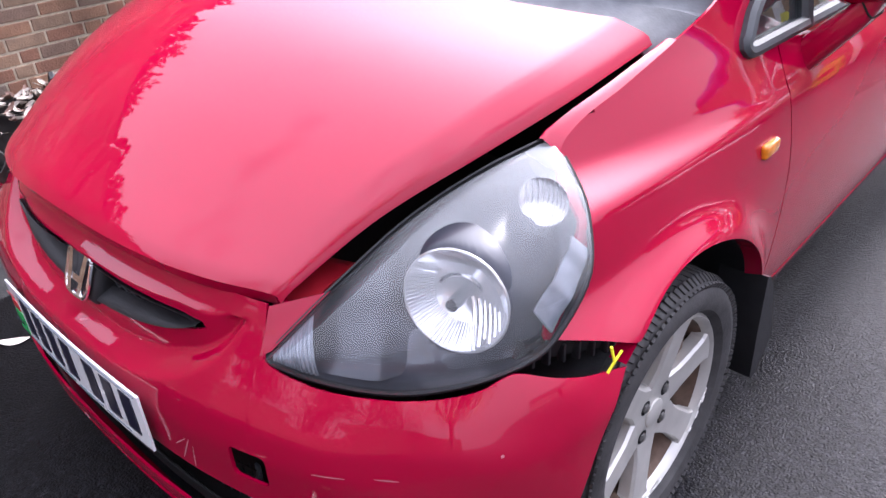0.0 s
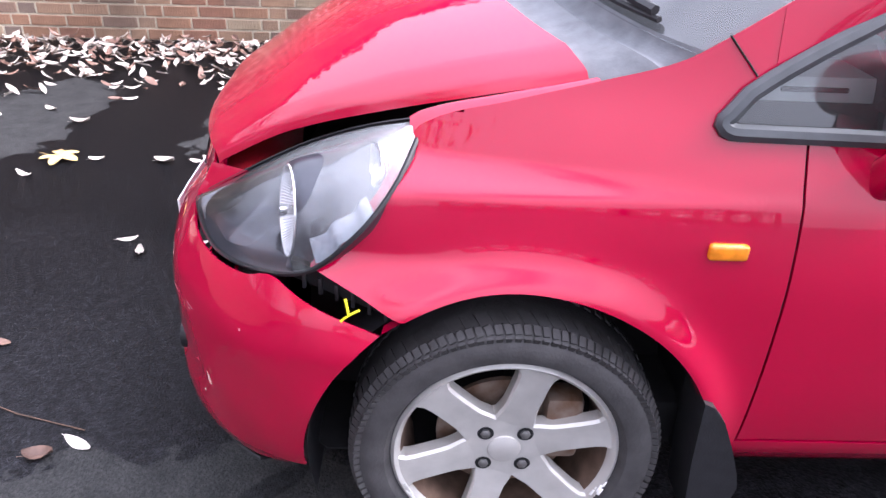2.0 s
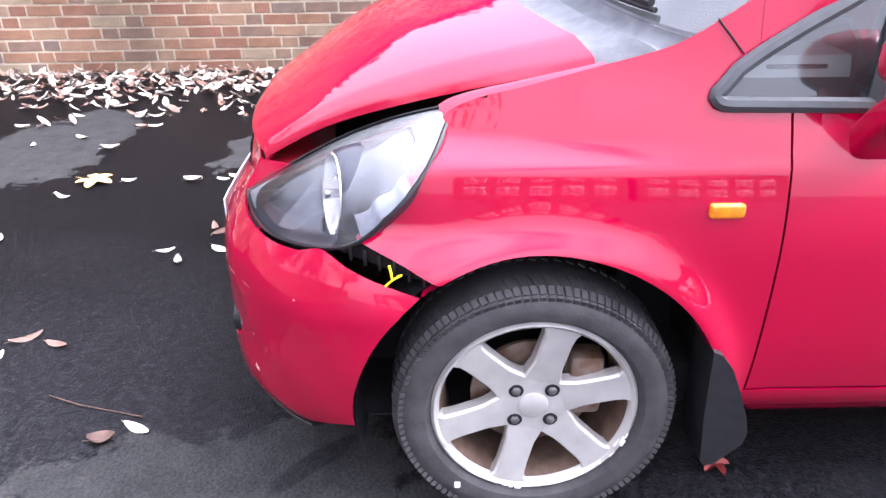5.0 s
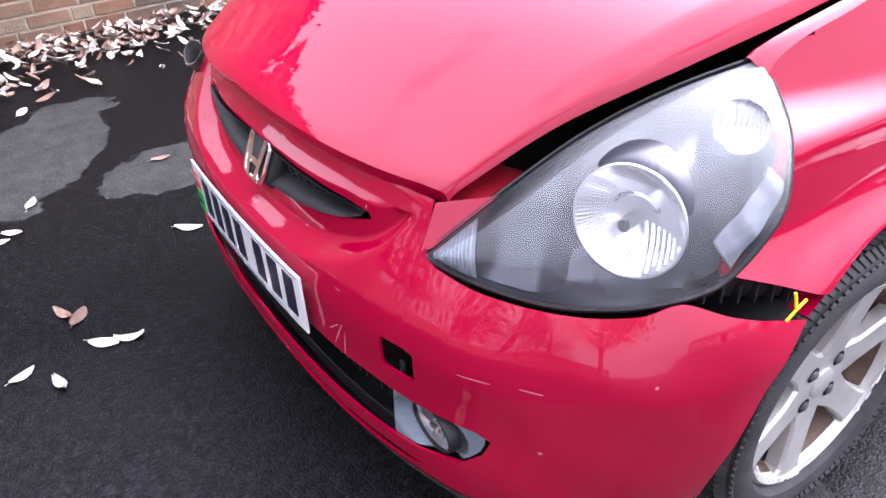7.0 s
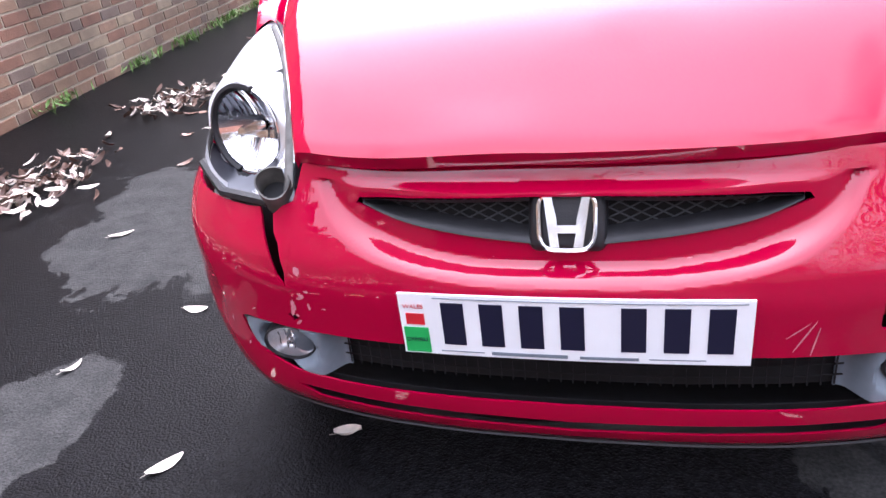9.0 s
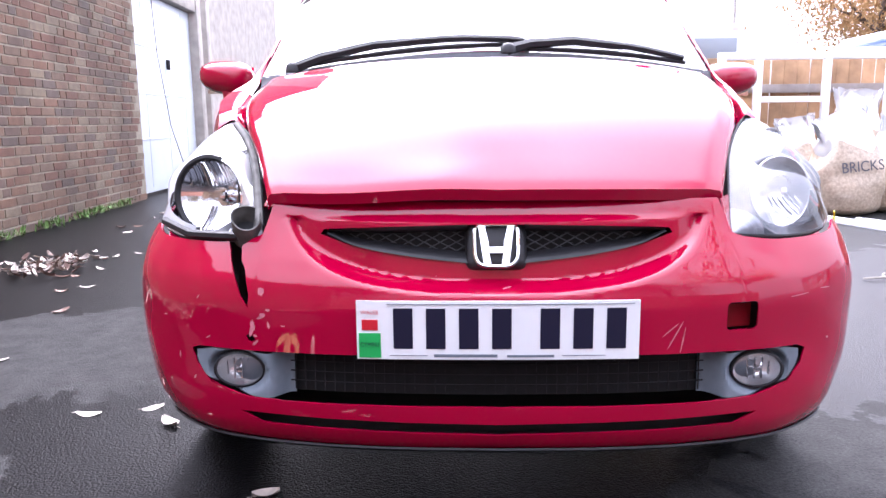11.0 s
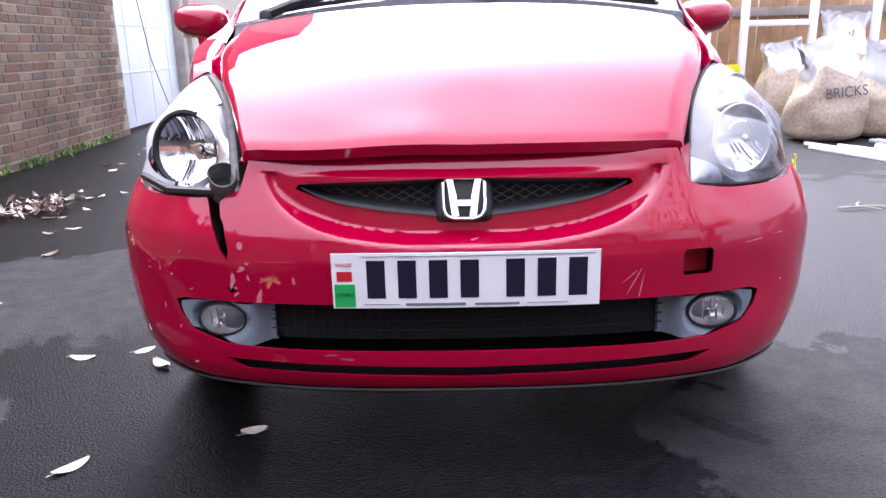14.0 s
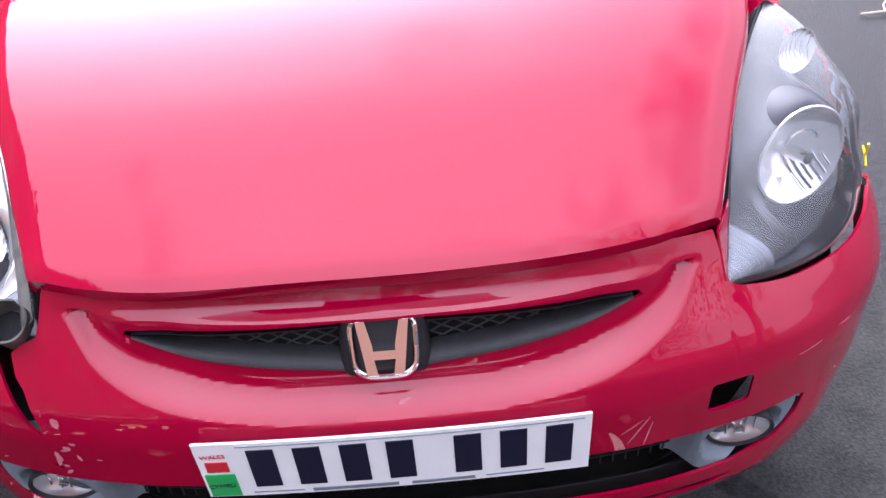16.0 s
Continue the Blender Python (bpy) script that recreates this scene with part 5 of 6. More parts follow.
BRICK_FAR = mat("red_brown_brick_far", (1.0, 1.0, 1.0), rough=0.9, color2=(0.68, 0.68, 0.70), scale=14, bump=0.5, bump_scale=90)
TONES = ((0.0, (0.315, 0.175, 0.105)), (0.20, (0.27, 0.135, 0.085)), (0.38, (0.34, 0.215, 0.135)), (0.55, (0.235, 0.155, 0.11)), (0.70, (0.30, 0.20, 0.13)), (0.82, (0.205, 0.15, 0.115)), (0.90, (0.38, 0.29, 0.19)))
for bmat, kind, out in ((BRICK, "ObjectInfo", "Random"), (BRICK_FAR, "NewGeometry", "Random Per Island")):      # each brick has a firing colour of its own
    n, l = bmat.node_tree.nodes, bmat.node_tree.links
    src, ramp, mx = n.new("ShaderNode" + kind), n.new("ShaderNodeValToRGB"), n.new("ShaderNodeMix")
    ramp.color_ramp.interpolation = "CONSTANT"
    while len(ramp.color_ramp.elements) < len(TONES):
        ramp.color_ramp.elements.new(0.5)
    for el, (at_, tone) in zip(ramp.color_ramp.elements, TONES):
        el.position = at_
        el.color = (*tone, 1)
    mx.data_type, mx.blend_type, mx.inputs[0].default_value = "RGBA", "MULTIPLY", 1.0
    l.new(src.outputs[out], ramp.inputs[0])
    sock = n["Principled BSDF"].inputs["Base Color"]
    l.new(ramp.outputs[0], mx.inputs[6])
    l.new(sock.links[0].from_socket, mx.inputs[7])
    l.new(mx.outputs[2], sock)
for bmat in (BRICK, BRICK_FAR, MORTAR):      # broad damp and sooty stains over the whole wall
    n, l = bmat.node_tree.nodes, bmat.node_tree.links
    g, mp, nz, mr, mx = (n.new("ShaderNode" + k) for k in ("NewGeometry", "Mapping", "TexNoise", "MapRange", "Mix"))
    mp.inputs["Scale"].default_value = (1.0, 1.0, 0.45)
    nz.inputs["Scale"].default_value, nz.inputs["Detail"].default_value = 1.6, 6.0
    mr.inputs[1].default_value, mr.inputs[2].default_value, mr.inputs[3].default_value, mr.inputs[4].default_value = 0.32, 0.68, 0.55, 1.2
    mx.data_type, mx.blend_type, mx.inputs[0].default_value = "RGBA", "MULTIPLY", 1.0
    l.new(g.outputs["Position"], mp.inputs["Vector"])
    l.new(mp.outputs[0], nz.inputs["Vector"])
    l.new(nz.outputs["Fac"], mr.inputs[0])
    sock = n["Principled BSDF"].inputs["Base Color"]
    l.new(sock.links[0].from_socket, mx.inputs[6])
    sep, far, both = n.new("ShaderNodeSeparateXYZ"), n.new("ShaderNodeMapRange"), n.new("ShaderNodeMath")      # darker towards the garage end
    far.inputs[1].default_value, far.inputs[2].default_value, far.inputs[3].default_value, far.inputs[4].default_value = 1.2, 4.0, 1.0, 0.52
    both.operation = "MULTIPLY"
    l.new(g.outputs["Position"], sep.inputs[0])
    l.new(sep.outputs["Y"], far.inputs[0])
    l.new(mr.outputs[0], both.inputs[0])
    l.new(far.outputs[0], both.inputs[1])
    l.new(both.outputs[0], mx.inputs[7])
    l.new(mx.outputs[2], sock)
DOORWHITE = mat("white_garage_door_paint", (0.70, 0.76, 0.80), rough=0.45, vary=0.06, scale=3, bump=0.03, bump_scale=20)
CONCRETE = mat("pale_concrete", (0.38, 0.35, 0.31), rough=0.9, vary=0.2, scale=6, bump=0.3, bump_scale=60)
WOOD = mat("weathered_fence_wood", (0.36, 0.22, 0.12), rough=0.85, vary=0.25, scale=6, rnd=0.2, bump=0.3, bump_scale=60)
WOODGREY = mat("grey_fence_rail", (0.28, 0.25, 0.23), rough=0.85, vary=0.2, scale=8, bump=0.3, bump_scale=60)
UPVC = mat("white_upvc", (0.80, 0.82, 0.85), rough=0.35, vary=0.03, scale=5)
SACK = mat("clear_sack_of_chippings", (0.42, 0.34, 0.25), rough=0.4, vary=0.25, scale=45, coat=0.3, bump=0.5, bump_scale=25)
SACKINK = mat("dark_sack_print", (0.08, 0.08, 0.10), rough=0.5)
LEAF_PALE = mat("pale_dry_leaf", (0.52, 0.46, 0.40), rough=0.55, vary=0.2, scale=40, rnd=0.25)
LEAF_BROWN = mat("brown_dry_leaf", (0.17, 0.10, 0.075), rough=0.6, vary=0.3, scale=40, rnd=0.35)
LEAF_YELLOW = mat("yellow_dry_leaf", (0.50, 0.36, 0.14), rough=0.6, vary=0.2, scale=40)

# brick wall along the yard, slightly askew to the car
WALL_A, WALL_B = Vector((-2.92, -6.0, 0)), Vector((-3.62, 6.85, 0))
wall_dir = (WALL_B - WALL_A).normalized()
WALL_YAW = math.degrees(math.atan2(wall_dir.y, wall_dir.x))
WALL_LEN, WALL_H = (WALL_B - WALL_A).length, 2.42
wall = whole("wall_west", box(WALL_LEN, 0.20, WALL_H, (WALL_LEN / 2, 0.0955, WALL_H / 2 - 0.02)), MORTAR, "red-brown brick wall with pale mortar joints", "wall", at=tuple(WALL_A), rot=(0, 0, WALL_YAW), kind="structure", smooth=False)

# garage door beyond the wall's end
garage = thing("garage_door", "white painted up-and-over garage door in a concrete frame", "garage door", at=(WALL_B.x, WALL_B.y, 0), rot=(0, 0, WALL_YAW), kind="")
part("leaf", box(2.12, 0.04, 2.28, (1.16, 0.10, 1.18), 0.006), DOORWHITE, garage)
for x in (0.46, 1.16, 1.86):
    part("panel_rib", box(0.014, 0.012, 2.16, (x, 0.078, 1.18), 0.004), DOORWHITE, garage)
for z in (0.66, 1.18, 1.72):
    part("panel_rib", box(2.0, 0.010, 0.014, (1.16, 0.0775, z), 0.004), DOORWHITE, garage)
part("lintel", box(2.5, 0.16, 0.22, (1.20, 0.06, 2.44), 0.01), CONCRETE, garage)
for x in (2.32, 2.75):
    part("post", box(0.18, 0.2, 2.7, (x, 0.06, 1.35), 0.01), CONCRETE, garage)
latch = part("handle", box(0.07, 0.02, 0.025, (1.22, 0.062, 1.56), 0.006), DARK, garage, "dark door handle")
for x in (-0.03, 0.03):
    part("handle_bar", box(0.020, 0.028, 0.12, (1.22 + x, 0.060, 1.56), 0.006), DARK, latch)
whole("cable", tube([(-3.45, 6.95, 2.3), (-3.44, 7.0, 1.6), (-3.40, 7.15, 0.8), (-3.35, 7.4, 0.25), (-3.28, 7.8, 0.02), (-3.1, 8.3, 0.012)], 0.005, 6), BLACK, "thin grey cable hanging beside the garage door", "cable")
whole("wall_north_west", box(5.2, 5.0, 7.4, (2.6, 2.5, 3.7)), CONCRETE, "tall pale rendered building beyond the garage", "wall", at=(WALL_B.x + wall_dir.x * 2.85, WALL_B.y + wall_dir.y * 2.85, 0), rot=(0, 0, WALL_YAW), kind="structure", smooth=False)

# fence at the far side
FENCE_Y = 6.9
fence = thing("fence", "weathered brown close-board wooden fence", "fence", at=(0, FENCE_Y, 0))
bx = 1.6
while bx < 9.0:
    w = 0.125 + 0.01 * random.random()
    part("board", box(w, 0.018, 1.45 + 0.02 * random.random(), (bx + w / 2, 0.0, 0.73), 0.003, rot=(0, 0.6 * random.uniform(-1, 1), 0)), WOOD, fence)
    bx += w + 0.006
for z in (0.35, 1.14):
    part("rail", box(7.4, 0.05, 0.09, (5.3, -0.034, z), 0.004), WOODGREY, fence)
for x in (1.7, 3.6, 5.5, 7.4):
    part("post", box(0.1, 0.1, 1.5, (x, 0.07, 0.75), 0.004), WOODGREY, fence)

# white frame leaning on the fence
wf = thing("window_frame", "old white plastic window frame leaning on the fence", "window frame", at=(0, 6.62, 0))
for x in (2.62, 3.00, 3.70, 4.34):
    part("upright", box(0.075, 0.06, 1.42, (x, 0, 0.74), 0.008), UPVC, wf)
for z in (1.46, 0.04):
    part("rail", box(1.80, 0.058, 0.075, (3.48, 0.002, z), 0.008), UPVC, wf)
part("transom", box(0.62, 0.055, 0.06, (3.35, 0.002, 1.02), 0.008), UPVC, wf)


# sacks
def sack(x, y, h, w, d, yaw, flop, ink=False, seed=0):
    s = thing("sack", "clear plastic sack full of pale wood chippings, tied loosely", "sack", "sacks by the fence", at=(x, y, 0), rot=(0, 0, yaw))
    rnd = random.Random(seed)
    off = Vector((rnd.random() * 10, rnd.random() * 10, rnd.random() * 10))

    def body(a, t):
        r = (0.86 + 0.22 * math.sin(math.pi * min(1, t * 0.9 + 0.1))) * (1 - 0.10 * sstep(0.75, 1, t))
        nz = noise.noise(Vector((math.cos(a) * 1.5, math.sin(a) * 1.5, t * 2.5)) + off) * 0.13 + noise.noise(Vector((math.cos(a) * 5, math.sin(a) * 5, t * 8)) + off) * 0.04
        c, q = math.copysign(abs(math.cos(a)) ** 0.75, math.cos(a)), math.copysign(abs(math.sin(a)) ** 0.75, math.sin(a))
        rr = r * (1 + nz) * (0.55 + 0.45 * sstep(0, 0.08, t))
        return Vector((c * w / 2 * rr, q * d / 2 * rr, t * h * 0.66 + h * 0.16 * noise.noise(Vector((math.cos(a) * 1.3, math.sin(a) * 1.3, 7)) + off) * sstep(0.5, 1, t)))
    part("fill", grid(body, lin(0, 2 * math.pi, 33), lin(0, 1, 18)), SACK, s)

    def top(a, t):
        base = body(a, 1.0)
        nz = noise.noise(Vector((math.cos(a) * 2.2, math.sin(a) * 2.2, t * 3)) + off)
        n2 = noise.noise(Vector((math.cos(a) * 7, math.sin(a) * 7, t * 7)) + off)
        z = base.z - 0.005 * h + (h - base.z) * t + flop * t * base.x + (0.06 * nz + 0.006 * n2) * t
        squash = 1 - 0.93 * sstep(0.0, 0.8, t)
        return Vector((base.x * (1 - 0.16 * sstep(0, 0.5, t) + 0.22 * t * t + 0.16 * t * nz) - flop * 0.16 * t * t, base.y * squash + (0.015 * n2 + 0.06 * nz) * t + 0.08 * flop * t, z))
    part("neck", grid(top, lin(0, 2 * math.pi, 41), lin(0, 1, 12)), FILM, s, "crumpled clear plastic neck")
    if ink:
        lettering("BRICKS", 0.125, (0.02, body(-math.pi / 2, 0.74).y - 0.016, 0.425), SACKINK, s, "printed_word", "dark printed word", 0.92, (82, -5, 0))
    return s


sack(3.22, 5.18, 0.86, 0.60, 0.46, 6, 0.30, True, 1)
sack(3.80, 5.35, 0.80, 0.60, 0.48, -12, -0.28, False, 2)
sack(4.42, 5.15, 0.92, 0.64, 0.5, 14, 0.35, False, 3)
sack(3.16, 5.98, 0.84, 0.46, 0.40, -5, 0.25, False, 4)
sack(3.72, 6.02, 1.10, 0.60, 0.42, 4, -0.05, False, 5)
sack(5.05, 5.5, 0.86, 0.62, 0.5, -15, -0.2, False, 6)

# loose white strips on the ground
rs = random.Random(5)
for i in range(12):
    L = rs.uniform(0.9, 1.5)
    whole("plastic_strip", box(L, 0.032, 0.024, (0, 0, 0), 0.003), UPVC, "narrow white plastic strip lying on the asphalt", "plastic strip", "white strips by the sacks", at=(3.08 + 0.050 * i, 4.00 + rs.uniform(-0.22, 0.2), 0.013 + 0.022 * (i % 3)), rot=(0, 0, -78 + rs.uniform(-9, 9)))

# yellow A-board cone
sign_ob = thing("warning_cone", "yellow folding warning board with a round red sign", "warning board", at=(2.80, 6.38, 0), rot=(0, 0, 8))
part("face", prism([(-0.15, 0.0), (0.15, 0.0), (0.10, 0.62), (-0.10, 0.62)], -0.012, 0.012), YELLOW, sign_ob)
part("disc", lathe([(-0.016, 0.0), (-0.016, 0.085), (-0.012, 0.087)], 32, "y", at=(0, 0, 0.26)), REDMARK, sign_ob, "round red sign")
part("back_leg", box(0.22, 0.012, 0.60, (0, 0.12, 0.29), 0.003, rot=(18, 0, 0)), YELLOW, sign_ob)

# twigs on the asphalt
BARK_TWIG = mat("dark_twig", (0.10, 0.06, 0.04), rough=0.8, vary=0.3, scale=60)
tw = tube([(2.02, 2.50, 0.012), (2.12, 2.49, 0.02), (2.22, 2.53, 0.012), (2.30, 2.51, 0.012)], 0.006, 5)
tube([(2.12, 2.49, 0.02), (2.16, 2.58, 0.016), (2.20, 2.63, 0.012)], 0.004, 5, tw)
tube([(2.14, 2.50, 0.02), (2.22, 2.44, 0.012)], 0.004, 5, tw)
whole("twig", tw, LEAF_PALE, "pale broken twig lying on the asphalt", "twig")
whole("twig", tube([(0.37, -0.47, 0.004), (0.41, -0.38, 0.005), (0.435, -0.29, 0.004), (0.46, -0.20, 0.004)], 0.0016, 5), BARK_TWIG, "thin brown twig lying on the asphalt", "twig")


# leaves
def leaf_mesh(bm, m, L, W, curl, droop):
    rows = []
    for i in range(7):
        t = i / 6
        hw = W / 2 * math.sin(math.pi * (0.04 + 0.92 * t)) ** 0.8
        z = curl * (2 * t - 1) ** 2 * L * 0.25
        rows.append([bm.verts.new(m @ Vector((L * (t - 0.5), s * hw, z + droop * abs(s) * W * 0.4))) for s in (-1, -0.5, 0, 0.5, 1)])
    for a, b in zip(rows, rows[1:]):
        for j in range(4):
            bm.faces.new([a[j], b[j], b[j + 1], a[j + 1]])
    tube([m @ Vector((-L / 2 - 0.012, 0, 0.002)), m @ Vector((-L / 2 + 0.01, 0, 0.002))], 0.0008, 3, bm, cap=False)


rl = random.Random(3)
PALE_AT = [(0.50, -0.20, 60), (-0.57, -1.08, 30), (-0.46, -0.43, 120), (-1.14, -0.80, 95), (0.20, -0.70, 160), (-0.97, -1.02, 70), (-1.14, -0.52, 80), (-1.75, -1.26, 60), (-1.64, -1.46, 20), (-1.58, -1.05, 100), (-1.54, -1.68, 85), (-2.27, -0.94, 90), (-1.95, -0.95, 120), (-2.6, -1.13, 70), (-0.47, -0.24, 50), (-0.45, -0.18, 65), (-0.37, -0.36, 15), (-1.35, -0.27, 150), (-1.19, -0.35, 55), (-1.15, -0.39, 70), (-0.88, 0.11, 55), (-1.15, 0.72, 5), (-0.50, 0.25, 15), (-1.74, 1.2, 40), (-0.88, 0.65, 140), (-0.98, 0.77, 30), (-1.36, 0.42, 70)]
BROWN_AT = [(0.54, -0.27, 100), (-0.65, -0.30, 20), (-0.62, -0.27, 150), (-1.42, 0.18, 80), (0.13, -0.56, 70), (0.10, -0.66, 130), (-1.88, 1.9, 60), (-2.1, 2.3, 20), (-1.2, -0.98, 10)]
SPREAD = [(rl.uniform(-2.9, -1.9), rl.uniform(2.0, 6.2), rl.uniform(0, 180)) for _ in range(34)] + [(rl.uniform(-2.5, -1.9), rl.uniform(-2.4, 0.6), rl.uniform(0, 180)) for _ in range(16)]
for i, (x, y, a) in enumerate(PALE_AT + BROWN_AT + SPREAD):
    bm = bmesh.new()
    leaf_mesh(bm, Matrix.Identity(4), rl.uniform(0.06, 0.095), rl.uniform(0.026, 0.042), rl.uniform(0.1, 0.7), rl.uniform(-0.5, 0.9))
    brown = len(PALE_AT) <= i < len(PALE_AT) + len(BROWN_AT) or (i >= len(PALE_AT) + len(BROWN_AT) and rl.random() < 0.35)
    lo = min(v.co.z for v in bm.verts)
    whole("leaf", bm, LEAF_BROWN if brown else LEAF_PALE, "curled brown dead leaf on the asphalt" if brown else "curled pale dead leaf on the asphalt", "leaf", "fallen leaves", at=(x, y, 0.002 - lo), rot=(rl.uniform(-6, 6), rl.uniform(-6, 6), a))


def lobed_leaf(x, y, r, turn, material, label):
    """A flat five-lobed leaf with a stalk."""
    bm = bmesh.new()
    mid = bm.verts.new((0, 0, 0.006))
    rim = []
    for i in range(40):
        a = 2 * math.pi * i / 40
        q = r * (0.50 + 0.50 * abs(math.cos(2.5 * a)) ** 1.6) * (1.0 if abs(a - math.pi) > 0.3 else 0.5)
        rim.append(bm.verts.new((q * math.cos(a), q * math.sin(a), 0.004 + 0.012 * abs(math.sin(2.5 * a)))))
    for a, b in zip(rim, rim[1:] + rim[:1]):
        bm.faces.new([mid, a, b])
    tube([(-0.3 * r, 0, 0.004), (-1.4 * r, 0.1 * r, 0.004)], 0.0012, 4, bm)
    whole("leaf", bm, material, label, "leaf", "fallen leaves", at=(x, y, 0.002), rot=(0, 0, turn))


lobed_leaf(-1.14, -0.95, 0.085, 70, LEAF_YELLOW, "broad yellow lobed leaf on the asphalt")
lobed_leaf(0.66, 1.17, 0.036, 20, mat("red_dry_leaf", (0.20, 0.025, 0.02), rough=0.6, vary=0.3, scale=40), "curled dark red leaf beside the mud flap")


def leaf_drift(name, n, place, material, label):
    bm = bmesh.new()
    for _ in range(n):
        x, y, z = place()
        leaf_mesh(bm, pose(x, y, z, rl.uniform(-35, 35), rl.uniform(-35, 35), rl.uniform(0, 360)), rl.uniform(0.05, 0.09), rl.uniform(0.022, 0.04), rl.uniform(0, 0.8), rl.uniform(-0.5, 1.0))
    whole(name, bm, material, label, "leaves", kind="stuff")


def by_wall():
    y = rl.uniform(-4.0, 1.9)
    d = abs(rl.gauss(0.0, 0.20)) * (1.9 if y < 0.0 else 1.4 if y < 1.0 else 0.9)
    wx = WALL_A.x + wall_dir.x / wall_dir.y * (y - WALL_A.y)
    return wx + 0.13 + d, y, 0.02 + rl.random() * 0.05 * max(0, 1 - d / 0.4)


def heap():
    return -2.50 + rl.gauss(0, 0.14), 2.85 + rl.gauss(0, 0.16), 0.015 + rl.random() * 0.03


leaf_drift("leaf_drift", 950, by_wall, LEAF_PALE, "drift of pale dead leaves against the brick wall")
leaf_drift("leaf_drift", 560, by_wall, LEAF_BROWN, "brown dead leaves among the drift by the wall")
def heap_near():
    return -2.48 + rl.gauss(0, 0.13), 1.58 + rl.gauss(0, 0.20), 0.015 + rl.random() * 0.04


leaf_drift("leaf_drift", 85, heap_near, LEAF_PALE, "heap of pale dead leaves off the wall")
leaf_drift("leaf_drift", 85, heap_near, LEAF_BROWN, "brown leaves in a heap off the wall")
leaf_drift("leaf_drift", 60, heap, LEAF_PALE, "small heap of pale dead leaves")
leaf_drift("leaf_drift", 50, heap, LEAF_BROWN, "brown leaves in a small heap")

# weeds at the wall's foot
GRASS = mat("weed_green", (0.10, 0.19, 0.04), rough=0.7, vary=0.3, scale=30)
wb = bmesh.new()
for _ in range(280):
    y = rl.choice((2.9, 3.9, 4.6, 5.2, 5.6, 6.1)) + rl.gauss(0, 0.12)
    wx = WALL_A.x + wall_dir.x / wall_dir.y * (y - WALL_A.y) + 0.02 + abs(rl.gauss(0, 0.05))
    leaf_mesh(wb, pose(wx, y, 0.03 + 0.03 * rl.random(), rl.uniform(-40, 40), -50 + rl.uniform(-40, 40), rl.uniform(0, 360)), 0.07, 0.012, 0.4, 0.3)
whole("weeds", wb, GRASS, "tufts of green weeds at the wall's foot", "weeds", kind="stuff")

# distance: van, houses, tree
VANW, VANB, VANG = mat("white_van_paint", (0.78, 0.79, 0.80), rough=0.3, coat=0.6, vary=0.03, scale=2), mat("blue_van_paint", (0.03, 0.07, 0.42), rough=0.3, coat=0.6, vary=0.05, scale=2), mat("van_glass", (0.28, 0.31, 0.34), rough=0.08)
van = thing("van", "white van behind the fence", "van", at=(4.45, 12.2, 0))
part("body", box(1.9, 4.6, 2.30, (0, 2.0, 1.16), 0.20, seg=4), VANW, van)
part("windscreen", box(1.00, 0.05, 0.42, (-0.32, -0.31, 1.98), 0.02), VANG, van)
part("roof_beacon", box(0.25, 0.2, 0.26, (0.55, 0.8, 2.42), 0.02), CONCRETE, van)
blue = thing("blue_vehicle", "blue and white van roof behind the fence", "van", at=(7.9, 11.5, 0))
part("body", box(4.4, 2.0, 1.9, (0, 0, 0.955), 0.3, seg=5), VANW, blue)
part("roof", box(3.7, 1.7, 0.34, (0.45, -0.1, 2.0), 0.15, seg=4), VANB, blue, "blue roof panel")
whole("lamp_post", tube([(7.4, 20, 0), (7.4, 20, 7.5)], 0.045, 8), CONCRETE, "thin grey post against the sky", "post")
BARK = mat("bark", (0.12, 0.09, 0.07), rough=0.9, vary=0.3, scale=10)
AUTUMN = mat("autumn_foliage", (0.52, 0.30, 0.14), rough=0.7, vary=0.35, scale=3, color2=(0.34, 0.24, 0.10))


def tree(x, y, h, r, n, seed, label, foliage=None):
    rt = random.Random(seed)
    t = thing("tree", label, "tree", at=(x, y, 0))
    tb = tube([(0, 0, 0), (0.1, 0, h * 0.25), (0.0, 0.1, h * 0.5), (0.1, 0, h * 0.8)], lambda s: 0.22 * (1 - 0.8 * s), 10)
    tips = []
    for i in range(14):
        a, z0 = rt.uniform(0, 6.28), h * rt.uniform(0.25, 0.7)
        rr = r * rt.uniform(0.5, 1.0)
        p = Vector((math.cos(a) * rr, math.sin(a) * rr, z0 + h * rt.uniform(0.08, 0.3)))
        tube([(0, 0, z0), (p.x * 0.5, p.y * 0.5, z0 + (p.z - z0) * 0.6), p], lambda s: 0.07 * (1 - 0.85 * s), 6, tb)
        tips.append(p)
        tips.append(p * 0.6 + Vector((0, 0, z0 * 0.35)))
    part("trunk", tb, BARK, t)
    verts, faces = [], []
    for i in range(n):
        c = rt.choice(tips) + Vector([rt.gauss(0, r * 0.20) for _ in range(3)])
        s = rt.uniform(0.04, 0.09)
        m = Euler([rt.uniform(0, 6.28) for _ in range(3)]).to_matrix()
        k = len(verts)
        verts += [tuple(c + m @ Vector(q)) for q in ((-s, 0, 0), (0, -s * 0.5, 0.01), (s, 0, 0), (0, s * 0.5, 0.01))]
        faces.append((k, k + 1, k + 2, k + 3))
    me = bpy.data.meshes.new("crown")
    me.from_pydata(verts, [], faces)
    me.materials.append(foliage or AUTUMN)
    cr = new("crown", me)
    cr.parent = t


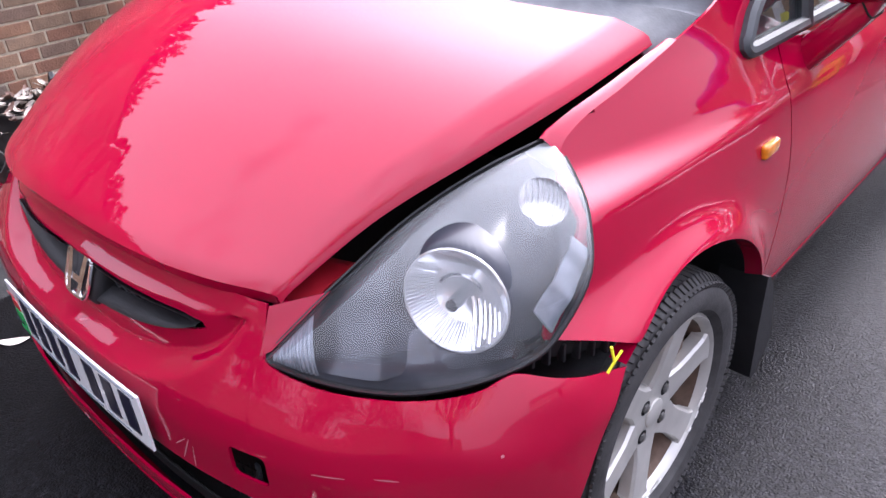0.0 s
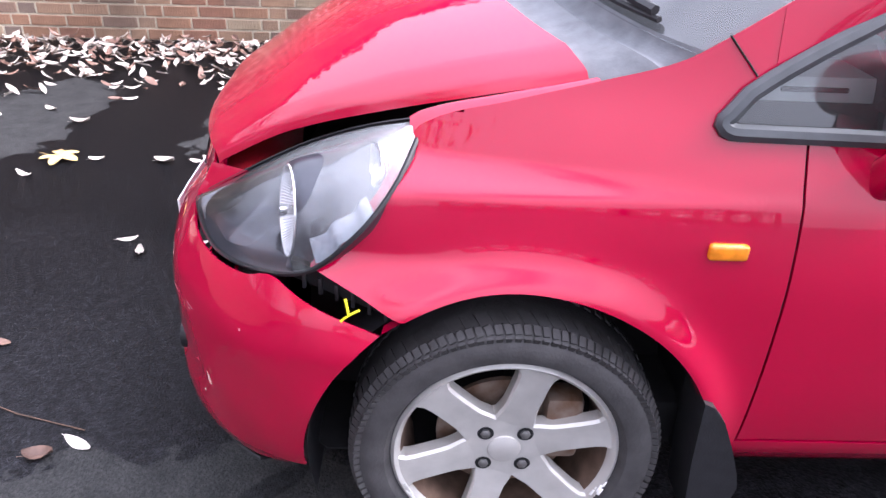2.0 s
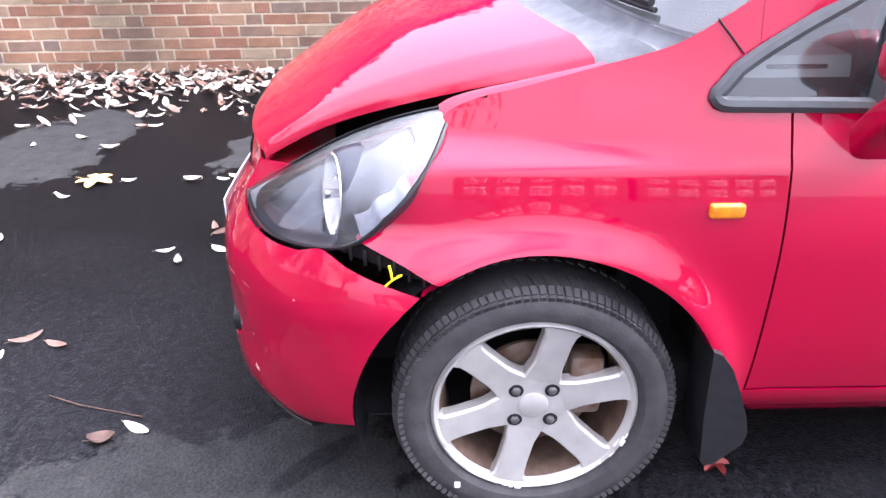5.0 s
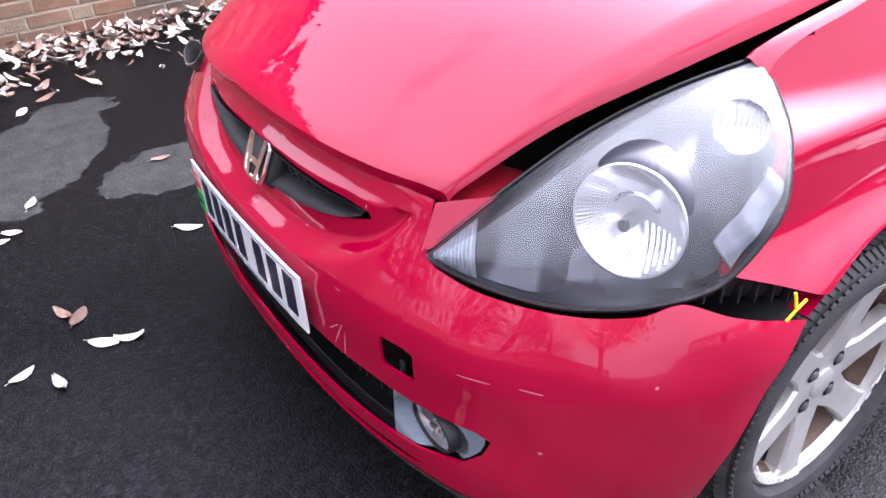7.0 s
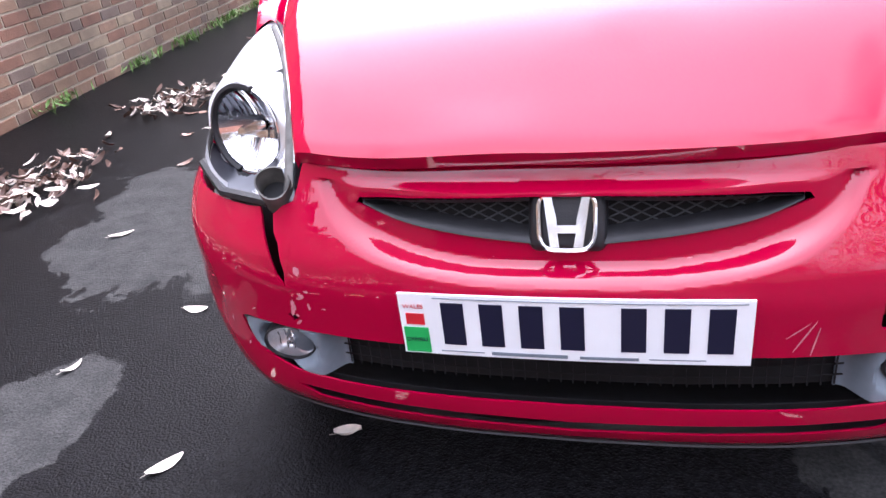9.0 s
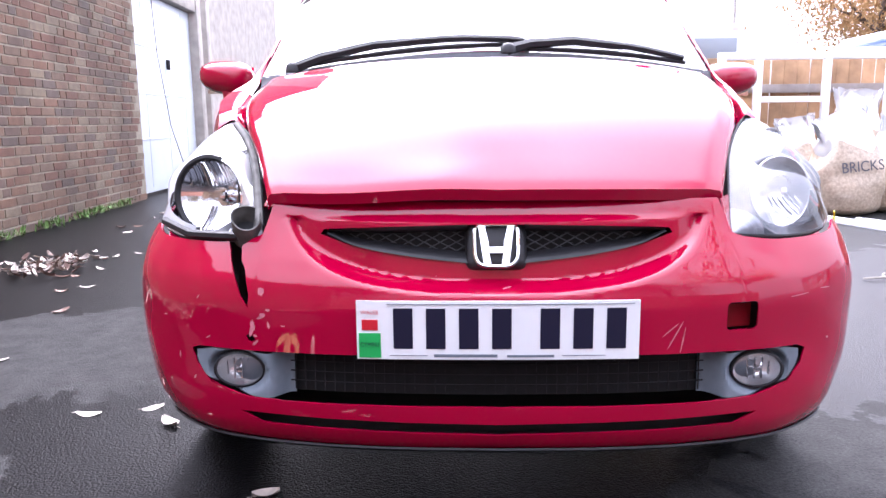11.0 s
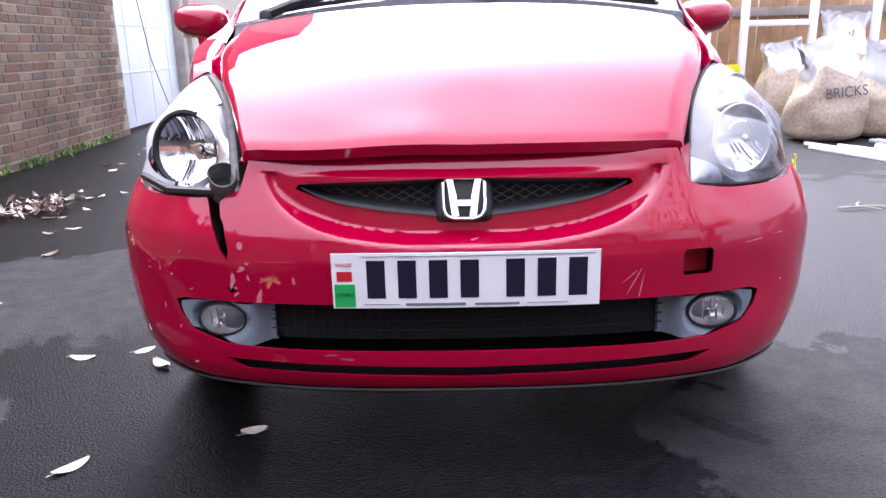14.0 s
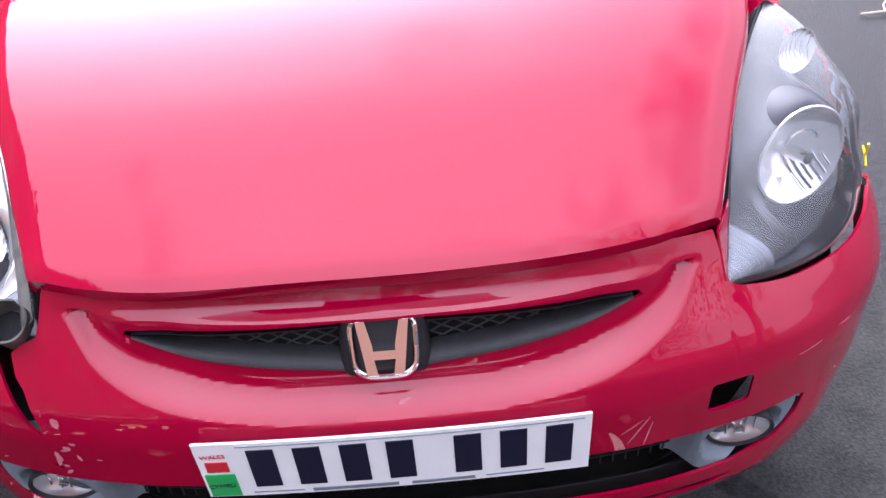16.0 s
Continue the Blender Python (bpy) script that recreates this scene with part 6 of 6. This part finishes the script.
tree(12.5, 22, 7.0, 2.6, 15000, 1, "autumn tree with sparse orange-brown leaves")
tree(8.0, 34, 5.0, 2.4, 4000, 2, "distant rounded autumn tree")

HOUSEBRICK = mat("house_brick", (0.16, 0.075, 0.055), rough=0.9, vary=0.2, scale=10)
FACADE = mat("house_front_brick", (0.26, 0.155, 0.115), rough=0.9, vary=0.2, scale=10)
SLATE = mat("roof_slate", (0.07, 0.07, 0.08), rough=0.8, vary=0.2, scale=8)
# unseen wall added behind the camera closes the yard; trees, hedge mirrored in paint
whole("wall_south", box(24, 0.25, 2.3, (0, 0, 1.15)), HOUSEBRICK, "plain unseen brick wall added to close the yard", "wall", at=(2, -9.5, 0), kind="structure", smooth=False)
# RUSSET is darkened to deepen the tree line mirrored in the bumper
RUSSET = mat("dark_russet_foliage", (0.12, 0.075, 0.035), rough=0.7, vary=0.35, scale=3, color2=(0.06, 0.055, 0.025))
tree(7.5, -5.5, 9.5, 2.8, 8000, 9, "tall autumn tree at the yard's edge")
tree(3.4, -11.0, 8.5, 3.2, 9000, 4, "dark russet tree beyond the yard wall", RUSSET)
tree(-0.6, -12.2, 7.5, 3.0, 9000, 5, "dark russet tree beyond the yard wall", RUSSET)
tree(-4.8, -11.0, 6.5, 2.8, 8000, 6, "dark russet tree beyond the yard wall", RUSSET)
tree(7.6, -12.5, 8.0, 3.2, 8000, 7, "dark russet tree beyond the yard wall", RUSSET)
IVY = mat("dark_hedge_leaves", (0.045, 0.06, 0.025), rough=0.6, vary=0.4, scale=6)
rh, hv, hf = random.Random(8), [], []
for _ in range(14000):
    y = rh.uniform(-7, 6.6)
    top = 2.66 + 0.25 * noise.noise(Vector((y * 0.9, 0, 0))) + 0.22 * noise.noise(Vector((y * 3.1, 4, 0))) + 0.20 * noise.noise(Vector((y * 11.0, 9, 0)))
    wx = WALL_A.x + wall_dir.x / wall_dir.y * (y - WALL_A.y)
    c = Vector((wx - 0.08 - abs(rh.gauss(0, 0.35)), y, 2.40 + (top - 2.40) * rh.random() ** 0.7))
    q, s = Euler([rh.uniform(0, 6.28) for _ in range(3)]).to_matrix(), rh.uniform(0.03, 0.06)
    k = len(hv)
    hv += [tuple(c + q @ Vector(p)) for p in ((-s, 0, 0), (0, -s * 0.5, 0.01), (s, 0, 0), (0, s * 0.5, 0.01))]
    hf.append((k, k + 1, k + 2, k + 3))
hm = bpy.data.meshes.new("hedge")
hm.from_pydata(hv, [], hf)
hm.materials.append(IVY)
tagged(new("hedge", hm), "dark leafy hedge hanging over the brick wall", "hedge", kind="stuff")

# houses that face the car's flank across the yard, seen mirrored in its paint
house = thing("house", "terraced brick house across the yard with white windows", "house", at=(50.0, 0.5, 0), rot=(0, 0, 90))
part("wall", box(16, 6, 5.4, (0, -3.3, 2.7)), FACADE, house, smooth=False)
part("roof", prism([(-0.2, 5.4), (-3.3, 7.6), (-6.6, 5.4)], -8.2, 8.2, axis="x"), SLATE, house, smooth=False)
for fx in (-6, -3, 0, 3, 6):
    for fz in (1.5, 4.0):
        wd = part("window", box(2.0, 0.08, 1.6, (fx, -0.27, fz), 0.02), UPVC, house)
        for px in (-0.48, 0.48):
            part("pane", box(0.70, 0.02, 1.2, (fx + px, -0.22, fz)), VANG, wd)

copy_thing(house, pose(50.0, 17.5, 0, 0, 0, 90))

# ---- bricks, last ----
near, far_v, far_f = 0, [], []
rb = random.Random(11)
LAID = {w: mesh_of(box(w, 0.016, 0.0635, (0, 0, 0), 0.003, seg=1), BRICK, smooth=False) for w in (0.2135, 0.1015)}
SOLID = {w: ([tuple(v.co) for v in me.vertices], [tuple(p.vertices) for p in me.polygons]) for w, me in LAID.items()}
for row in range(32):       # three stretchers to a header
    z = 0.036 + row * 0.0755
    x, k = -0.39 * (row % 2) - 0.1125 * (row % 3), row
    while x < WALL_LEN - 0.2:
        w = 0.1015 if k % 4 == 3 else 0.2135
        k += 1
        x += 0.012 + w
        mid = x - w / 2
        if mid - w / 2 < 0.0:
            continue
        y_out = -0.001 + rb.uniform(-0.0025, 0.0015)
        if 3.6 < mid < 7.0 and row < 18 and near < 300:
            near += 1
            o = new("brick", LAID[w])
            o.parent = wall
            o.matrix_local = pose(mid, y_out, z, rb.uniform(-0.5, 0.5), rb.uniform(-0.5, 0.5), rb.uniform(-0.4, 0.4))
        else:
            first, dz = len(far_v), rb.uniform(-0.002, 0.002)
            far_v += [(a + mid, b + y_out, c + z + dz) for a, b, c in SOLID[w][0]]
            far_f += [tuple(i + first for i in f) for f in SOLID[w][1]]
fm = bpy.data.meshes.new("bricks")
fm.from_pydata(far_v, [], far_f)
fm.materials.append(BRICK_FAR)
fo = new("bricks", fm)
fo.parent = wall
tagged(fo, kind="stuff")
